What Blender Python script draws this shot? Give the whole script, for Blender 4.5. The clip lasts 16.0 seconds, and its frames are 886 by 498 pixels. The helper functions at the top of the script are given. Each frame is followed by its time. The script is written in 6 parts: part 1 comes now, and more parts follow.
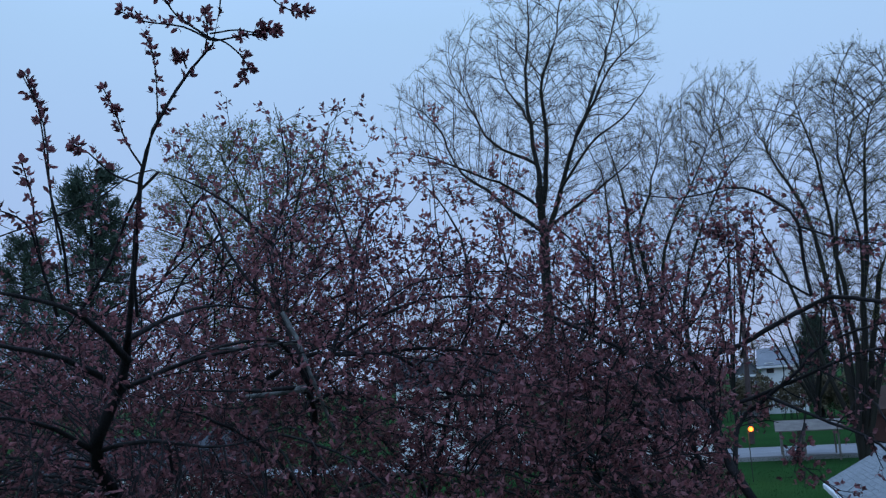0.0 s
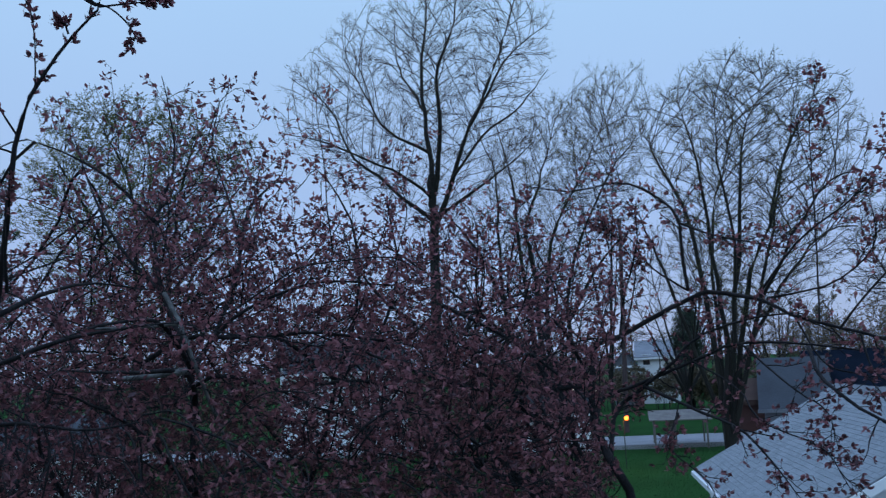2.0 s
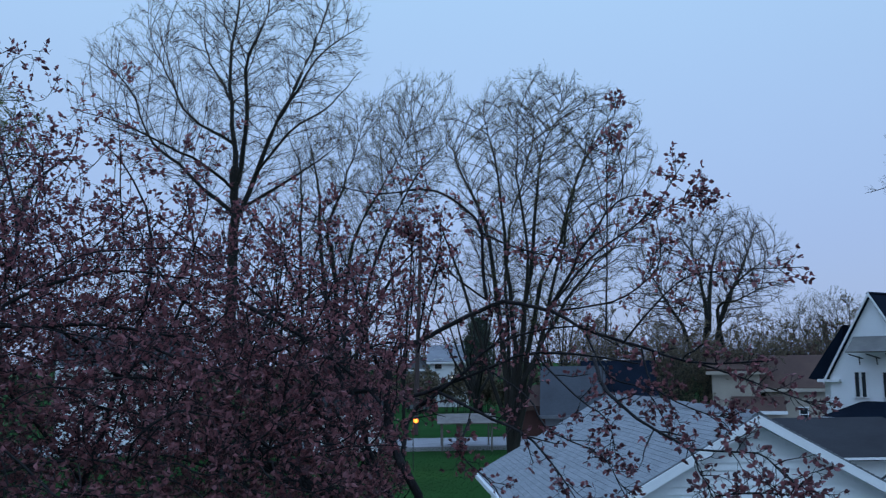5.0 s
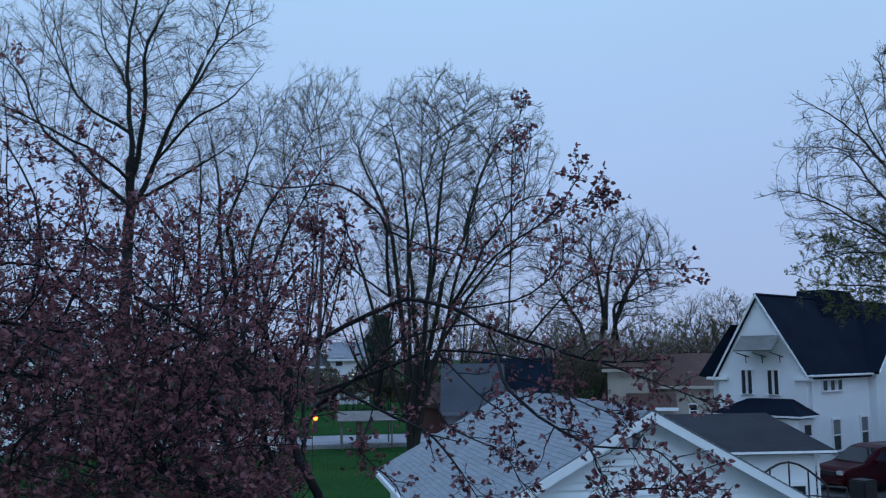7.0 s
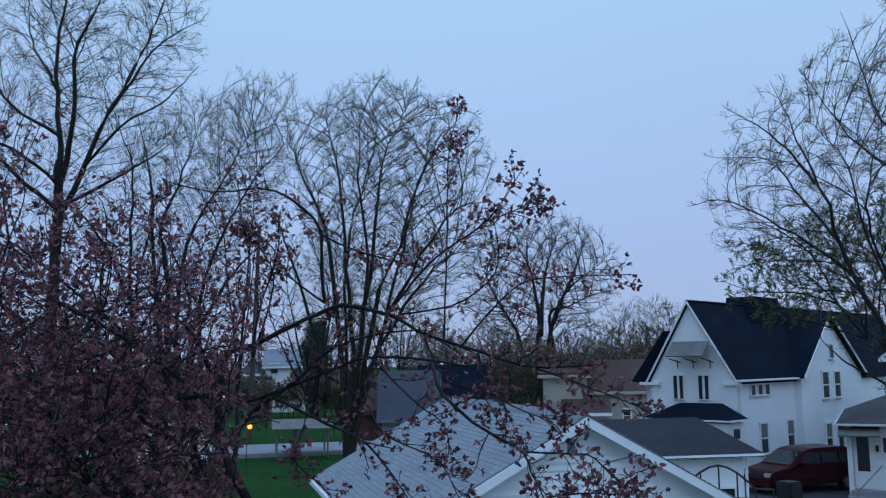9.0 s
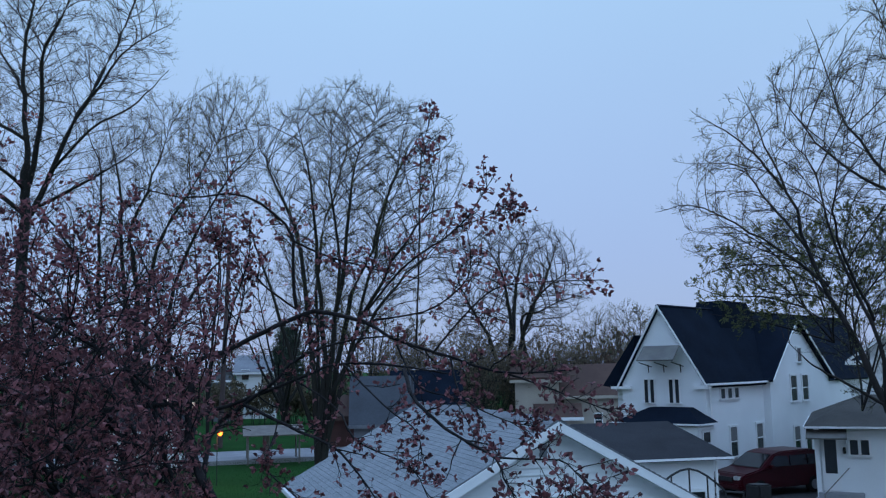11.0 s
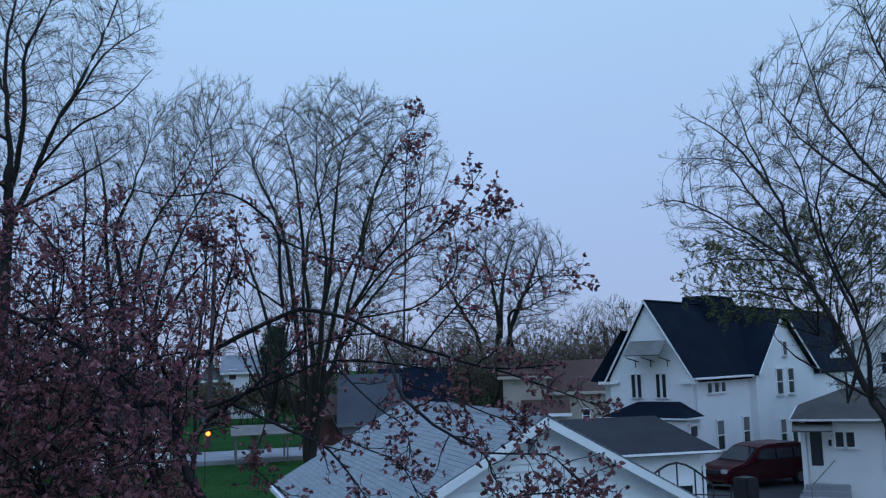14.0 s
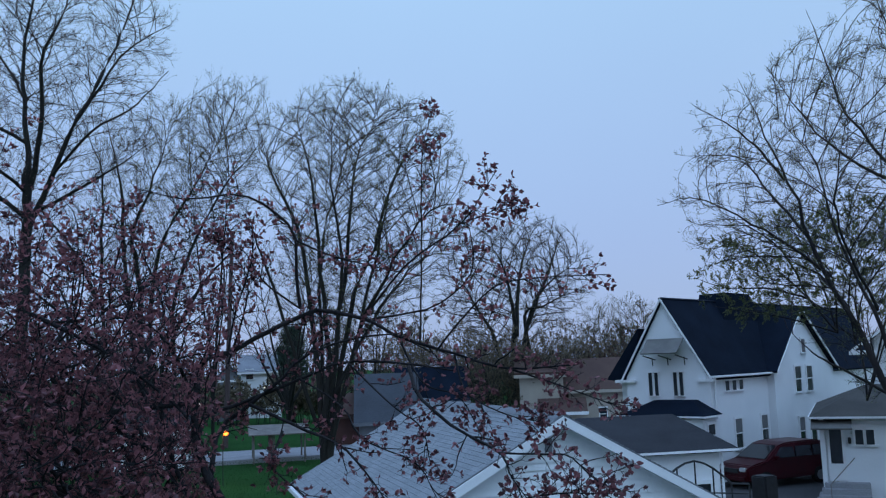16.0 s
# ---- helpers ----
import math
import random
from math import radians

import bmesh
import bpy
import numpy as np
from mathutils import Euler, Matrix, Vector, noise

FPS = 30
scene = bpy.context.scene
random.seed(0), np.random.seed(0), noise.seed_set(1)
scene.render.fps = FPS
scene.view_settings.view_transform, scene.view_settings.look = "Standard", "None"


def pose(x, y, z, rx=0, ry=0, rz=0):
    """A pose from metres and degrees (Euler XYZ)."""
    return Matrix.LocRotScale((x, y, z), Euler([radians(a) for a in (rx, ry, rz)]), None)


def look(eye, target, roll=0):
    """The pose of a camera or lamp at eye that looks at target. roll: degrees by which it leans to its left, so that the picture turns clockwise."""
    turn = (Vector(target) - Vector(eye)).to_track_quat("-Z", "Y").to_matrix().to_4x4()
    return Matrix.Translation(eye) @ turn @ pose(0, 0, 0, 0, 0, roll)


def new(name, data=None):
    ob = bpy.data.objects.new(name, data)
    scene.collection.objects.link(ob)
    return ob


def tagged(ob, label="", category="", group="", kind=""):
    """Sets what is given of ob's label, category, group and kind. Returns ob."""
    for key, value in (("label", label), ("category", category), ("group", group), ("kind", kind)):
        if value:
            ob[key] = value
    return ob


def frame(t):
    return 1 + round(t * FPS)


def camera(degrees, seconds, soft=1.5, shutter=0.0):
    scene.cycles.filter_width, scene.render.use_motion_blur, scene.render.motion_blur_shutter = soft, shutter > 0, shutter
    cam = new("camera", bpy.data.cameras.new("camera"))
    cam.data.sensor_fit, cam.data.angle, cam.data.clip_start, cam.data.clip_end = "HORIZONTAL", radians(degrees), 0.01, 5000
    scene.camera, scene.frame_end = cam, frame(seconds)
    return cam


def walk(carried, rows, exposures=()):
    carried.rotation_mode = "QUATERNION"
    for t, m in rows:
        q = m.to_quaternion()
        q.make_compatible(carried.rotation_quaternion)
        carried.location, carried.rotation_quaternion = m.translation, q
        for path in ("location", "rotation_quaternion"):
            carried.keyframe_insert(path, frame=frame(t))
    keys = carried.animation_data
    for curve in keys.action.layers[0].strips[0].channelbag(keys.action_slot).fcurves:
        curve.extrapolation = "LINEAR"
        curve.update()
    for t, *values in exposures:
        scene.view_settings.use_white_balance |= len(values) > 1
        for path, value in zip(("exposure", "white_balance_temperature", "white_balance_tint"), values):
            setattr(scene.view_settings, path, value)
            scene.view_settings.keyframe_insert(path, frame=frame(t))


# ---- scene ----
cam = camera(51.8, 16.0, soft=1.2, shutter=0.4)
# seconds, eye (m), Euler turn (degrees): a slow pan to the right from an upper-storey window
PATH = [
    (0.0, 0.000, -0.000, 5.350, 98.54, 3.61, 0.54),
    (0.5, -0.003, 0.006, 5.350, 98.44, 3.47, -0.84),
    (1.0, -0.002, 0.010, 5.352, 98.20, 3.50, -2.59),
    (1.5, 0.000, 0.006, 5.348, 97.68, 3.19, -4.52),
    (2.0, -0.002, 0.012, 5.346, 97.34, 2.67, -6.58),
    (2.5, 0.006, 0.022, 5.344, 97.24, 2.02, -8.66),
    (3.0, 0.006, 0.032, 5.341, 97.16, 1.48, -10.86),
    (3.5, -0.004, 0.055, 5.349, 96.99, 0.96, -12.99),
    (4.0, -0.005, 0.064, 5.358, 96.96, 0.79, -15.25),
    (6.5, -0.005, 0.110, 5.355, 96.85, 0.53, -24.20),
    (7.0, -0.001, 0.116, 5.359, 96.77, 0.50, -25.53),
    (7.5, 0.005, 0.120, 5.355, 96.87, 0.56, -26.89),
    (8.0, 0.003, 0.122, 5.360, 96.89, 0.57, -27.93),
    (8.5, 0.008, 0.125, 5.357, 97.05, 0.65, -28.79),
    (9.0, 0.018, 0.131, 5.356, 97.15, 0.76, -29.46),
    (11.5, 0.021, 0.138, 5.361, 97.44, 1.16, -31.46),
    (12.0, 0.020, 0.135, 5.357, 97.39, 1.30, -31.72),
    (12.5, 0.023, 0.134, 5.359, 97.33, 1.41, -32.00),
    (13.0, 0.020, 0.132, 5.354, 97.28, 1.51, -32.09),
    (13.5, 0.017, 0.130, 5.350, 97.31, 1.62, -32.16),
    (14.0, 0.018, 0.131, 5.354, 97.27, 1.69, -31.95),
    (14.5, 0.010, 0.128, 5.357, 97.24, 1.80, -31.72),
    (15.0, 0.008, 0.125, 5.358, 97.22, 1.87, -31.46),
    (15.5, 0.010, 0.121, 5.360, 97.22, 1.90, -31.20),
    (16.0, 0.011, 0.125, 5.362, 97.23, 1.96, -30.94),
]
walk(cam, [(t, pose(x, y, z, rx, ry, rz)) for t, x, y, z, rx, ry, rz in PATH])

# ---- world and light: blue overcast dusk ----
world = bpy.data.worlds.new("dusk_sky")
scene.world = world
world.use_nodes = True
wn, wl = world.node_tree.nodes, world.node_tree.links
wn.clear()
w_out = wn.new("ShaderNodeOutputWorld")
w_bg = wn.new("ShaderNodeBackground")
w_sky = wn.new("ShaderNodeTexSky")
w_sky.sky_type = "NISHITA"
w_sky.sun_disc = False
w_sky.sun_elevation = radians(4)
w_sky.sun_rotation = radians(200)
w_sky.air_density, w_sky.dust_density, w_sky.ozone_density = 1.0, 1.0, 4.0
w_geo = wn.new("ShaderNodeTexCoord")
w_sep = wn.new("ShaderNodeSeparateXYZ")
w_ramp = wn.new("ShaderNodeValToRGB")
w_noise = wn.new("ShaderNodeTexNoise")
w_noise.inputs["Scale"].default_value = 2.2
w_noise.inputs["Detail"].default_value = 4
w_mix = wn.new("ShaderNodeMixRGB")
w_mix.blend_type = "ADD"
w_mix.inputs[0].default_value = 0.03
w_cloud = wn.new("ShaderNodeMixRGB")
w_cloud.blend_type = "MULTIPLY"
w_cloud.inputs[0].default_value = 0.10
els = w_ramp.color_ramp.elements
els[0].position, els[0].color = 0.0, (0.36, 0.46, 0.73, 1)
els[1].position, els[1].color = 1.0, (0.70, 1.12, 1.95, 1)
e = els.new(0.12); e.color = (0.37, 0.49, 0.785, 1)
e = els.new(0.38); e.color = (0.41, 0.62, 0.91, 1)
wl.new(w_geo.outputs["Generated"], w_sep.inputs[0])
wl.new(w_sep.outputs["Z"], w_ramp.inputs[0])
wl.new(w_geo.outputs["Generated"], w_noise.inputs["Vector"])
wl.new(w_ramp.outputs[0], w_cloud.inputs[1])
wl.new(w_noise.outputs["Fac"], w_cloud.inputs[2])
wl.new(w_cloud.outputs[0], w_mix.inputs[1])
wl.new(w_sky.outputs[0], w_mix.inputs[2])
wl.new(w_mix.outputs[0], w_bg.inputs["Color"])
w_bg.inputs["Strength"].default_value = 1.0
wl.new(w_bg.outputs[0], w_out.inputs[0])

sun = new("sun", bpy.data.lights.new("sun", "SUN"))
sun.data.energy, sun.data.angle, sun.data.color = 0.5, radians(50), (0.50, 0.76, 1.0)
sun.matrix_world = look((0, -20, 40), (8, 12, 0))
scene.view_settings.exposure = 0.0

# ---- materials ----
def material(name, base, other=None, rough=0.8, scale=8.0, fine=60.0, bump=0.15, islands=False, pieces=False, stretch=(1, 1, 1), gloss=0.3, metal=0.0, through_light=0.0, speck=0.45):
    m = bpy.data.materials.new(name)
    m.use_nodes = True
    n, l = m.node_tree.nodes, m.node_tree.links
    b = n["Principled BSDF"]
    b.inputs["Roughness"].default_value = rough
    b.inputs["Specular IOR Level"].default_value = gloss
    b.inputs["Metallic"].default_value = metal
    other = other or tuple(c * 0.7 for c in base)
    tc = n.new("ShaderNodeTexCoord")
    mp = n.new("ShaderNodeMapping")
    mp.inputs["Scale"].default_value = stretch
    l.new(tc.outputs["Object"], mp.inputs[0])
    big = n.new("ShaderNodeTexNoise")
    big.inputs["Scale"].default_value, big.inputs["Detail"].default_value = scale, 5
    small = n.new("ShaderNodeTexNoise")
    small.inputs["Scale"].default_value, small.inputs["Detail"].default_value = fine, 3
    l.new(mp.outputs[0], big.inputs["Vector"])
    l.new(mp.outputs[0], small.inputs["Vector"])
    ramp = n.new("ShaderNodeValToRGB")
    ramp.color_ramp.elements[0].position, ramp.color_ramp.elements[0].color = 0.3, (*other, 1)
    ramp.color_ramp.elements[1].position, ramp.color_ramp.elements[1].color = 0.7, (*base, 1)
    if pieces:
        g = n.new("ShaderNodeObjectInfo")
        l.new(g.outputs["Random"], ramp.inputs[0])
        ramp.color_ramp.elements[0].position, ramp.color_ramp.elements[1].position = 0.0, 1.0
    elif islands:
        g = n.new("ShaderNodeNewGeometry")
        l.new(g.outputs["Random Per Island"], ramp.inputs[0])
        ramp.color_ramp.elements[0].position, ramp.color_ramp.elements[1].position = 0.05, 0.95
    else:
        l.new(big.outputs["Fac"], ramp.inputs[0])
    mix = n.new("ShaderNodeMixRGB")
    mix.blend_type, mix.inputs[0].default_value = "MULTIPLY", speck
    gray = n.new("ShaderNodeValToRGB")
    gray.color_ramp.elements[0].position, gray.color_ramp.elements[0].color = 0.3, (0.55, 0.55, 0.55, 1)
    gray.color_ramp.elements[1].position = 0.65
    l.new(small.outputs["Fac"], gray.inputs[0])
    l.new(ramp.outputs[0], mix.inputs[1])
    l.new(gray.outputs[0], mix.inputs[2])
    l.new(mix.outputs[0], b.inputs["Base Color"])
    if bump:
        bp = n.new("ShaderNodeBump")
        bp.inputs["Strength"].default_value, bp.inputs["Distance"].default_value = bump, 0.02
        l.new(small.outputs["Fac"], bp.inputs["Height"])
        l.new(bp.outputs[0], b.inputs["Normal"])
    if through_light:
        tr = n.new("ShaderNodeBsdfTranslucent")
        ms = n.new("ShaderNodeMixShader")
        ms.inputs[0].default_value = through_light
        l.new(mix.outputs[0], tr.inputs["Color"])
        l.new(b.outputs[0], ms.inputs[1])
        l.new(tr.outputs[0], ms.inputs[2])
        l.new(ms.outputs[0], n["Material Output"].inputs["Surface"])
    return m


def glow(name, color, strength):
    m = bpy.data.materials.new(name)
    m.use_nodes = True
    b = m.node_tree.nodes["Principled BSDF"]
    b.inputs["Base Color"].default_value = (*color, 1)
    b.inputs["Emission Color"].default_value = (*color, 1)
    b.inputs["Emission Strength"].default_value = strength
    return m


M_BARK = material("bark", (0.035, 0.029, 0.028), (0.016, 0.014, 0.015), 0.9, 3, 30, 0.6, stretch=(1, 1, 0.25))
M_MOSSBARK = material("mossy_bark", (0.030, 0.029, 0.023), (0.014, 0.013, 0.013), 0.9, 0.6, 12, 0.6, stretch=(1, 1, 0.3))
M_TWIG = material("twig_bark", (0.030, 0.025, 0.024), (0.018, 0.015, 0.016), 0.85, 1.5, 20, 0.2)
M_PALETWIG = material("pale_twig_bark", (0.060, 0.055, 0.042), (0.034, 0.030, 0.026), 0.85, 0.5, 20, 0.2)
M_CRABBARK = material("crabapple_bark", (0.036, 0.031, 0.032), (0.011, 0.010, 0.011), 0.85, 9, 90, 0.5, stretch=(1, 1, 0.5), gloss=0.15)
# bark mottled from dark brown to pale grey, for a few branches
M_PALEBARK = material("pale_bark", (0.20, 0.20, 0.19), (0.045, 0.040, 0.040), 0.9, 14, 90, 0.5, gloss=0.1)
M_LEAF = material("purple_leaf", (0.36, 0.135, 0.145), (0.075, 0.033, 0.039), 0.5, 30, 120, 0.1, islands=True, through_light=0.45)
M_BUD = material("green_bud", (0.20, 0.22, 0.085), (0.10, 0.11, 0.045), 0.7, 5, 60, 0, islands=True, through_light=0.25)
M_BROWNBUD = material("brown_bud", (0.19, 0.155, 0.10), (0.11, 0.085, 0.06), 0.8, 5, 60, 0, islands=True)
M_GREENLEAF = material("young_green_leaf", (0.20, 0.22, 0.09), (0.11, 0.125, 0.055), 0.7, 5, 60, 0, islands=True, through_light=0.3)
M_NEEDLE = material("conifer_needles", (0.08, 0.12, 0.09), (0.035, 0.06, 0.045), 0.8, 5, 60, 0, islands=True)
M_REDLEAF = material("red_bush_leaf", (0.14, 0.05, 0.035), (0.07, 0.03, 0.025), 0.7, 5, 60, 0, islands=True)
M_GRASS = material("grass", (0.022, 0.078, 0.020), (0.015, 0.055, 0.014), 0.95, 0.25, 14, 0.8, gloss=0.02)
M_BLADE = material("grass_blade", (0.030, 0.095, 0.024), (0.024, 0.066, 0.020), 0.8, 4, 30, 0, islands=True)
M_CONCRETE = material("concrete", (0.33, 0.33, 0.34), (0.25, 0.25, 0.27), 0.85, 0.8, 20, 0.3)
M_ASPHALT = material("asphalt", (0.06, 0.058, 0.06), (0.04, 0.04, 0.042), 0.85, 0.6, 40, 0.4)
M_SIDING = material("white_vinyl_siding", (0.80, 0.81, 0.82), (0.74, 0.75, 0.76), 0.5, 0.7, 20, 0.05, speck=0.08)
M_TRIM = material("white_trim", (0.80, 0.80, 0.80), (0.74, 0.74, 0.74), 0.5, 2, 30, 0.05, speck=0.08)
M_SHINGLE = material("grey_asphalt_shingle", (0.21, 0.22, 0.235), (0.155, 0.162, 0.175), 0.9, 1.2, 45, 0.6)
M_TAB = material("shingle_tab", (0.25, 0.265, 0.28), (0.21, 0.225, 0.237), 0.9, 1.2, 45, 0.6, pieces=True)
M_TABS = material("shingle_tabs", (0.25, 0.265, 0.28), (0.21, 0.225, 0.237), 0.9, 1.2, 45, 0.6, islands=True)
M_GREYROOF = material("grey_brown_shingle", (0.085, 0.08, 0.072), (0.06, 0.056, 0.052), 0.9, 0.8, 25, 0.5, gloss=0.15)
M_BLACKROOF = material("black_asphalt_shingle", (0.007, 0.013, 0.025), (0.004, 0.008, 0.016), 0.95, 1.0, 25, 0.5, gloss=0.08)
M_DARKROOF = material("dark_grey_shingle", (0.045, 0.046, 0.052), (0.03, 0.031, 0.035), 0.95, 0.8, 25, 0.5, gloss=0.1)
M_BLUEROOF = material("blue_grey_metal_roof", (0.065, 0.074, 0.088), (0.045, 0.05, 0.06), 0.75, 0.5, 10, 0.2)
M_BROWNROOF = material("brown_shingle", (0.10, 0.058, 0.045), (0.07, 0.04, 0.033), 0.9, 0.6, 20, 0.4)
M_BEIGE = material("beige_siding", (0.46, 0.40, 0.33), (0.38, 0.33, 0.28), 0.7, 0.8, 20, 0.1)
M_GREYWALL = material("grey_siding", (0.22, 0.23, 0.25), (0.16, 0.17, 0.19), 0.7, 0.8, 20, 0.1)
M_BRICKRED = material("red_brown_wall", (0.13, 0.06, 0.05), (0.08, 0.04, 0.035), 0.85, 0.8, 20, 0.2)
M_GLASS = material("dark_window_glass", (0.022, 0.026, 0.034), (0.016, 0.019, 0.025), 0.22, 1, 5, 0, gloss=0.5)
M_BLIND = material("window_shade", (0.20, 0.20, 0.20), (0.15, 0.15, 0.15), 0.8, 2, 30, 0)
M_VANPAINT = material("maroon_car_paint", (0.05, 0.0022, 0.006), (0.04, 0.0016, 0.005), 0.35, 2, 20, 0, gloss=0.2)
M_CARGLASS = material("tinted_car_glass", (0.02, 0.022, 0.026), (0.016, 0.018, 0.02), 0.05, 1, 5, 0, gloss=1.0)
M_TYRE = material("tyre_rubber", (0.018, 0.018, 0.018), (0.012, 0.012, 0.012), 0.85, 8, 60, 0.2)
M_ALLOY = material("wheel_metal", (0.35, 0.35, 0.36), (0.25, 0.25, 0.26), 0.4, 8, 60, 0, metal=0.8)
M_HEADLAMP = material("headlamp_plastic", (0.55, 0.55, 0.52), (0.45, 0.45, 0.45), 0.15, 8, 40, 0, gloss=0.6)
M_IRON = material("dark_iron", (0.03, 0.03, 0.032), (0.02, 0.02, 0.02), 0.6, 8, 60, 0.1)
M_AWNING = material("weathered_awning", (0.17, 0.165, 0.15), (0.12, 0.115, 0.11), 0.7, 2, 25, 0.2)
M_POLE = material("weathered_pole", (0.13, 0.09, 0.085), (0.08, 0.06, 0.06), 0.9, 2, 25, 0.3, stretch=(1, 1, 0.1))
M_WOOD = material("weathered_wood", (0.24, 0.22, 0.20), (0.16, 0.14, 0.13), 0.85, 2, 25, 0.3)
M_LAMP = glow("orange_lamp", (1.0, 0.20, 0.03), 1.9)
M_WHITELAMP = glow("white_lamp", (1.0, 0.82, 0.62), 1.5)

# ---- mesh helpers ----
UP = np.array((0.0, 0.0, 1.0))


def mesh_of(name, verts, faces, mat, smooth=False):
    me = bpy.data.meshes.new(name)
    me.from_pydata([tuple(v) for v in verts], [], faces)
    me.materials.append(mat)
    if smooth:
        me.polygons.foreach_set("use_smooth", [True] * len(me.polygons))
    me.update()
    return me


def mesh_arrays(name, verts, quads, mat, smooth=True):
    """A mesh from arrays of vertices and of faces with the same number of corners."""
    me = bpy.data.meshes.new(name)
    k = quads.shape[1]
    me.vertices.add(len(verts))
    me.vertices.foreach_set("co", np.ascontiguousarray(verts, dtype=np.float32).ravel())
    me.loops.add(quads.size)
    me.loops.foreach_set("vertex_index", np.ascontiguousarray(quads, dtype=np.int32).ravel())
    me.polygons.add(len(quads))
    me.polygons.foreach_set("loop_start", np.arange(0, quads.size, k, dtype=np.int32))
    me.polygons.foreach_set("use_smooth", np.full(len(quads), smooth))
    me.materials.append(mat)
    me.update(calc_edges=True)
    return me


def child(ob, parent, label=""):
    ob.parent = parent
    return tagged(ob, label) if label else ob


def part(name, me, parent, label=""):
    return child(new(name, me), parent, label)


def thing(name, m, label, category, group="", kind=""):
    ob = new(name)
    ob.matrix_world = m
    ob.empty_display_size = 0.3
    return tagged(ob, label, category, group, kind)


BOXFACES = [(0, 3, 2, 1), (4, 5, 6, 7), (0, 1, 5, 4), (1, 2, 6, 5), (2, 3, 7, 6), (3, 0, 4, 7)]


def hull8(name, pts, mat):
    return mesh_of(name, pts, BOXFACES, mat)


def box(name, x0, x1, y0, y1, z0, z1, mat, bevel=0.0):
    pts = [(x0, y0, z0), (x1, y0, z0), (x1, y1, z0), (x0, y1, z0), (x0, y0, z1), (x1, y0, z1), (x1, y1, z1), (x0, y1, z1)]
    if not bevel:
        return hull8(name, pts, mat)
    bm = bmesh.new()
    vs = [bm.verts.new(p) for p in pts]
    for f in BOXFACES:
        bm.faces.new([vs[i] for i in f])
    bmesh.ops.bevel(bm, geom=bm.edges[:], offset=bevel, segments=2, affect="EDGES")
    me = bpy.data.meshes.new(name)
    bm.to_mesh(me)
    bm.free()
    me.materials.append(mat)
    return me


def slab(name, quad, thick, mat):
    """A sheet of some thickness under a four-cornered outline."""
    q = [Vector(p) for p in quad]
    n = (q[1] - q[0]).cross(q[3] - q[0]).normalized() * thick
    return hull8(name, [p - n for p in q] + q, mat)


def prism_y(name, outline, y0, y1, mat):
    """An outline in x and z, drawn out along y."""
    k = len(outline)
    vs = [(x, y0, z) for x, z in outline] + [(x, y1, z) for x, z in outline]
    fs = [tuple(range(k)), tuple(range(2 * k - 1, k - 1, -1))] + [(i, i + k, (i + 1) % k + k, (i + 1) % k) for i in range(k)]
    return mesh_of(name, vs, fs, mat)


def rod(name, a, b, r, mat, sides=8, r2=None):
    a, b = np.array(a, float), np.array(b, float)
    v, f = tube_arrays(np.array([[a, b]]), np.array([[r, r if r2 is None else r2]]), sides)
    vs, fs = v.tolist(), [tuple(q) for q in f]
    fs += [tuple(range(sides - 1, -1, -1)), tuple(range(sides, 2 * sides))]
    return mesh_of(name, vs, fs, mat, False)


def unit(a):
    return a / (np.linalg.norm(a, axis=-1, keepdims=True) + 1e-9)


def tube_arrays(P, R, k):
    """Tubes of k sides round M lines of n points."""
    M, n = P.shape[:2]
    T = unit(np.gradient(P, axis=1))
    ref = np.where(np.abs(T[..., 2:3]) > 0.9, np.array((1.0, 0, 0)), UP)
    U = unit(np.cross(T, ref))
    V = np.cross(T, U)
    a = np.arange(k) * 2 * np.pi / k
    verts = P[:, :, None] + R[:, :, None, None] * (np.cos(a)[:, None] * U[:, :, None] + np.sin(a)[:, None] * V[:, :, None])
    base = (np.arange(M) * n * k)[:, None, None] + (np.arange(n - 1) * k)[None, :, None]
    j = np.arange(k)[None, None]
    j2 = (j + 1) % k
    quads = np.stack([base + j, base + j2, base + k + j2, base + k + j], -1).reshape(-1, 4)
    return verts.reshape(-1, 3), quads


def tubes(name, groups, mat):
    """One mesh of several groups (lines, radii, sides)."""
    vs, fs, off = [], [], 0
    for P, R, k in groups:
        v, f = tube_arrays(P, R, k)
        vs.append(v), fs.append(f + off)
        off += len(v)
    return mesh_arrays(name, np.concatenate(vs), np.concatenate(fs), mat)


def limb(r0, r1, *pts, n=14, wobble=0.012):
    """A smooth tapered limb through a few points: its line and radii."""
    p = np.array(pts)
    k = len(p)
    ext = np.vstack([2 * p[0] - p[1], p, 2 * p[-1] - p[-2]])
    out = []
    for s in np.linspace(0, k - 1, n):
        i = min(int(s), k - 2)
        u = s - i
        a, b, c, d = ext[i:i + 4]
        out.append(0.5 * (2 * b + (c - a) * u + (2 * a - 5 * b + 4 * c - d) * u * u + (3 * b - a - 3 * c + d) * u ** 3))
    out = np.array(out)
    size = np.linalg.norm(p[-1] - p[0])
    out[1:-1] += np.random.normal(0, wobble * size / 3, (n - 2, 3)) * 0.35
    return out, np.linspace(r0, r1, n)


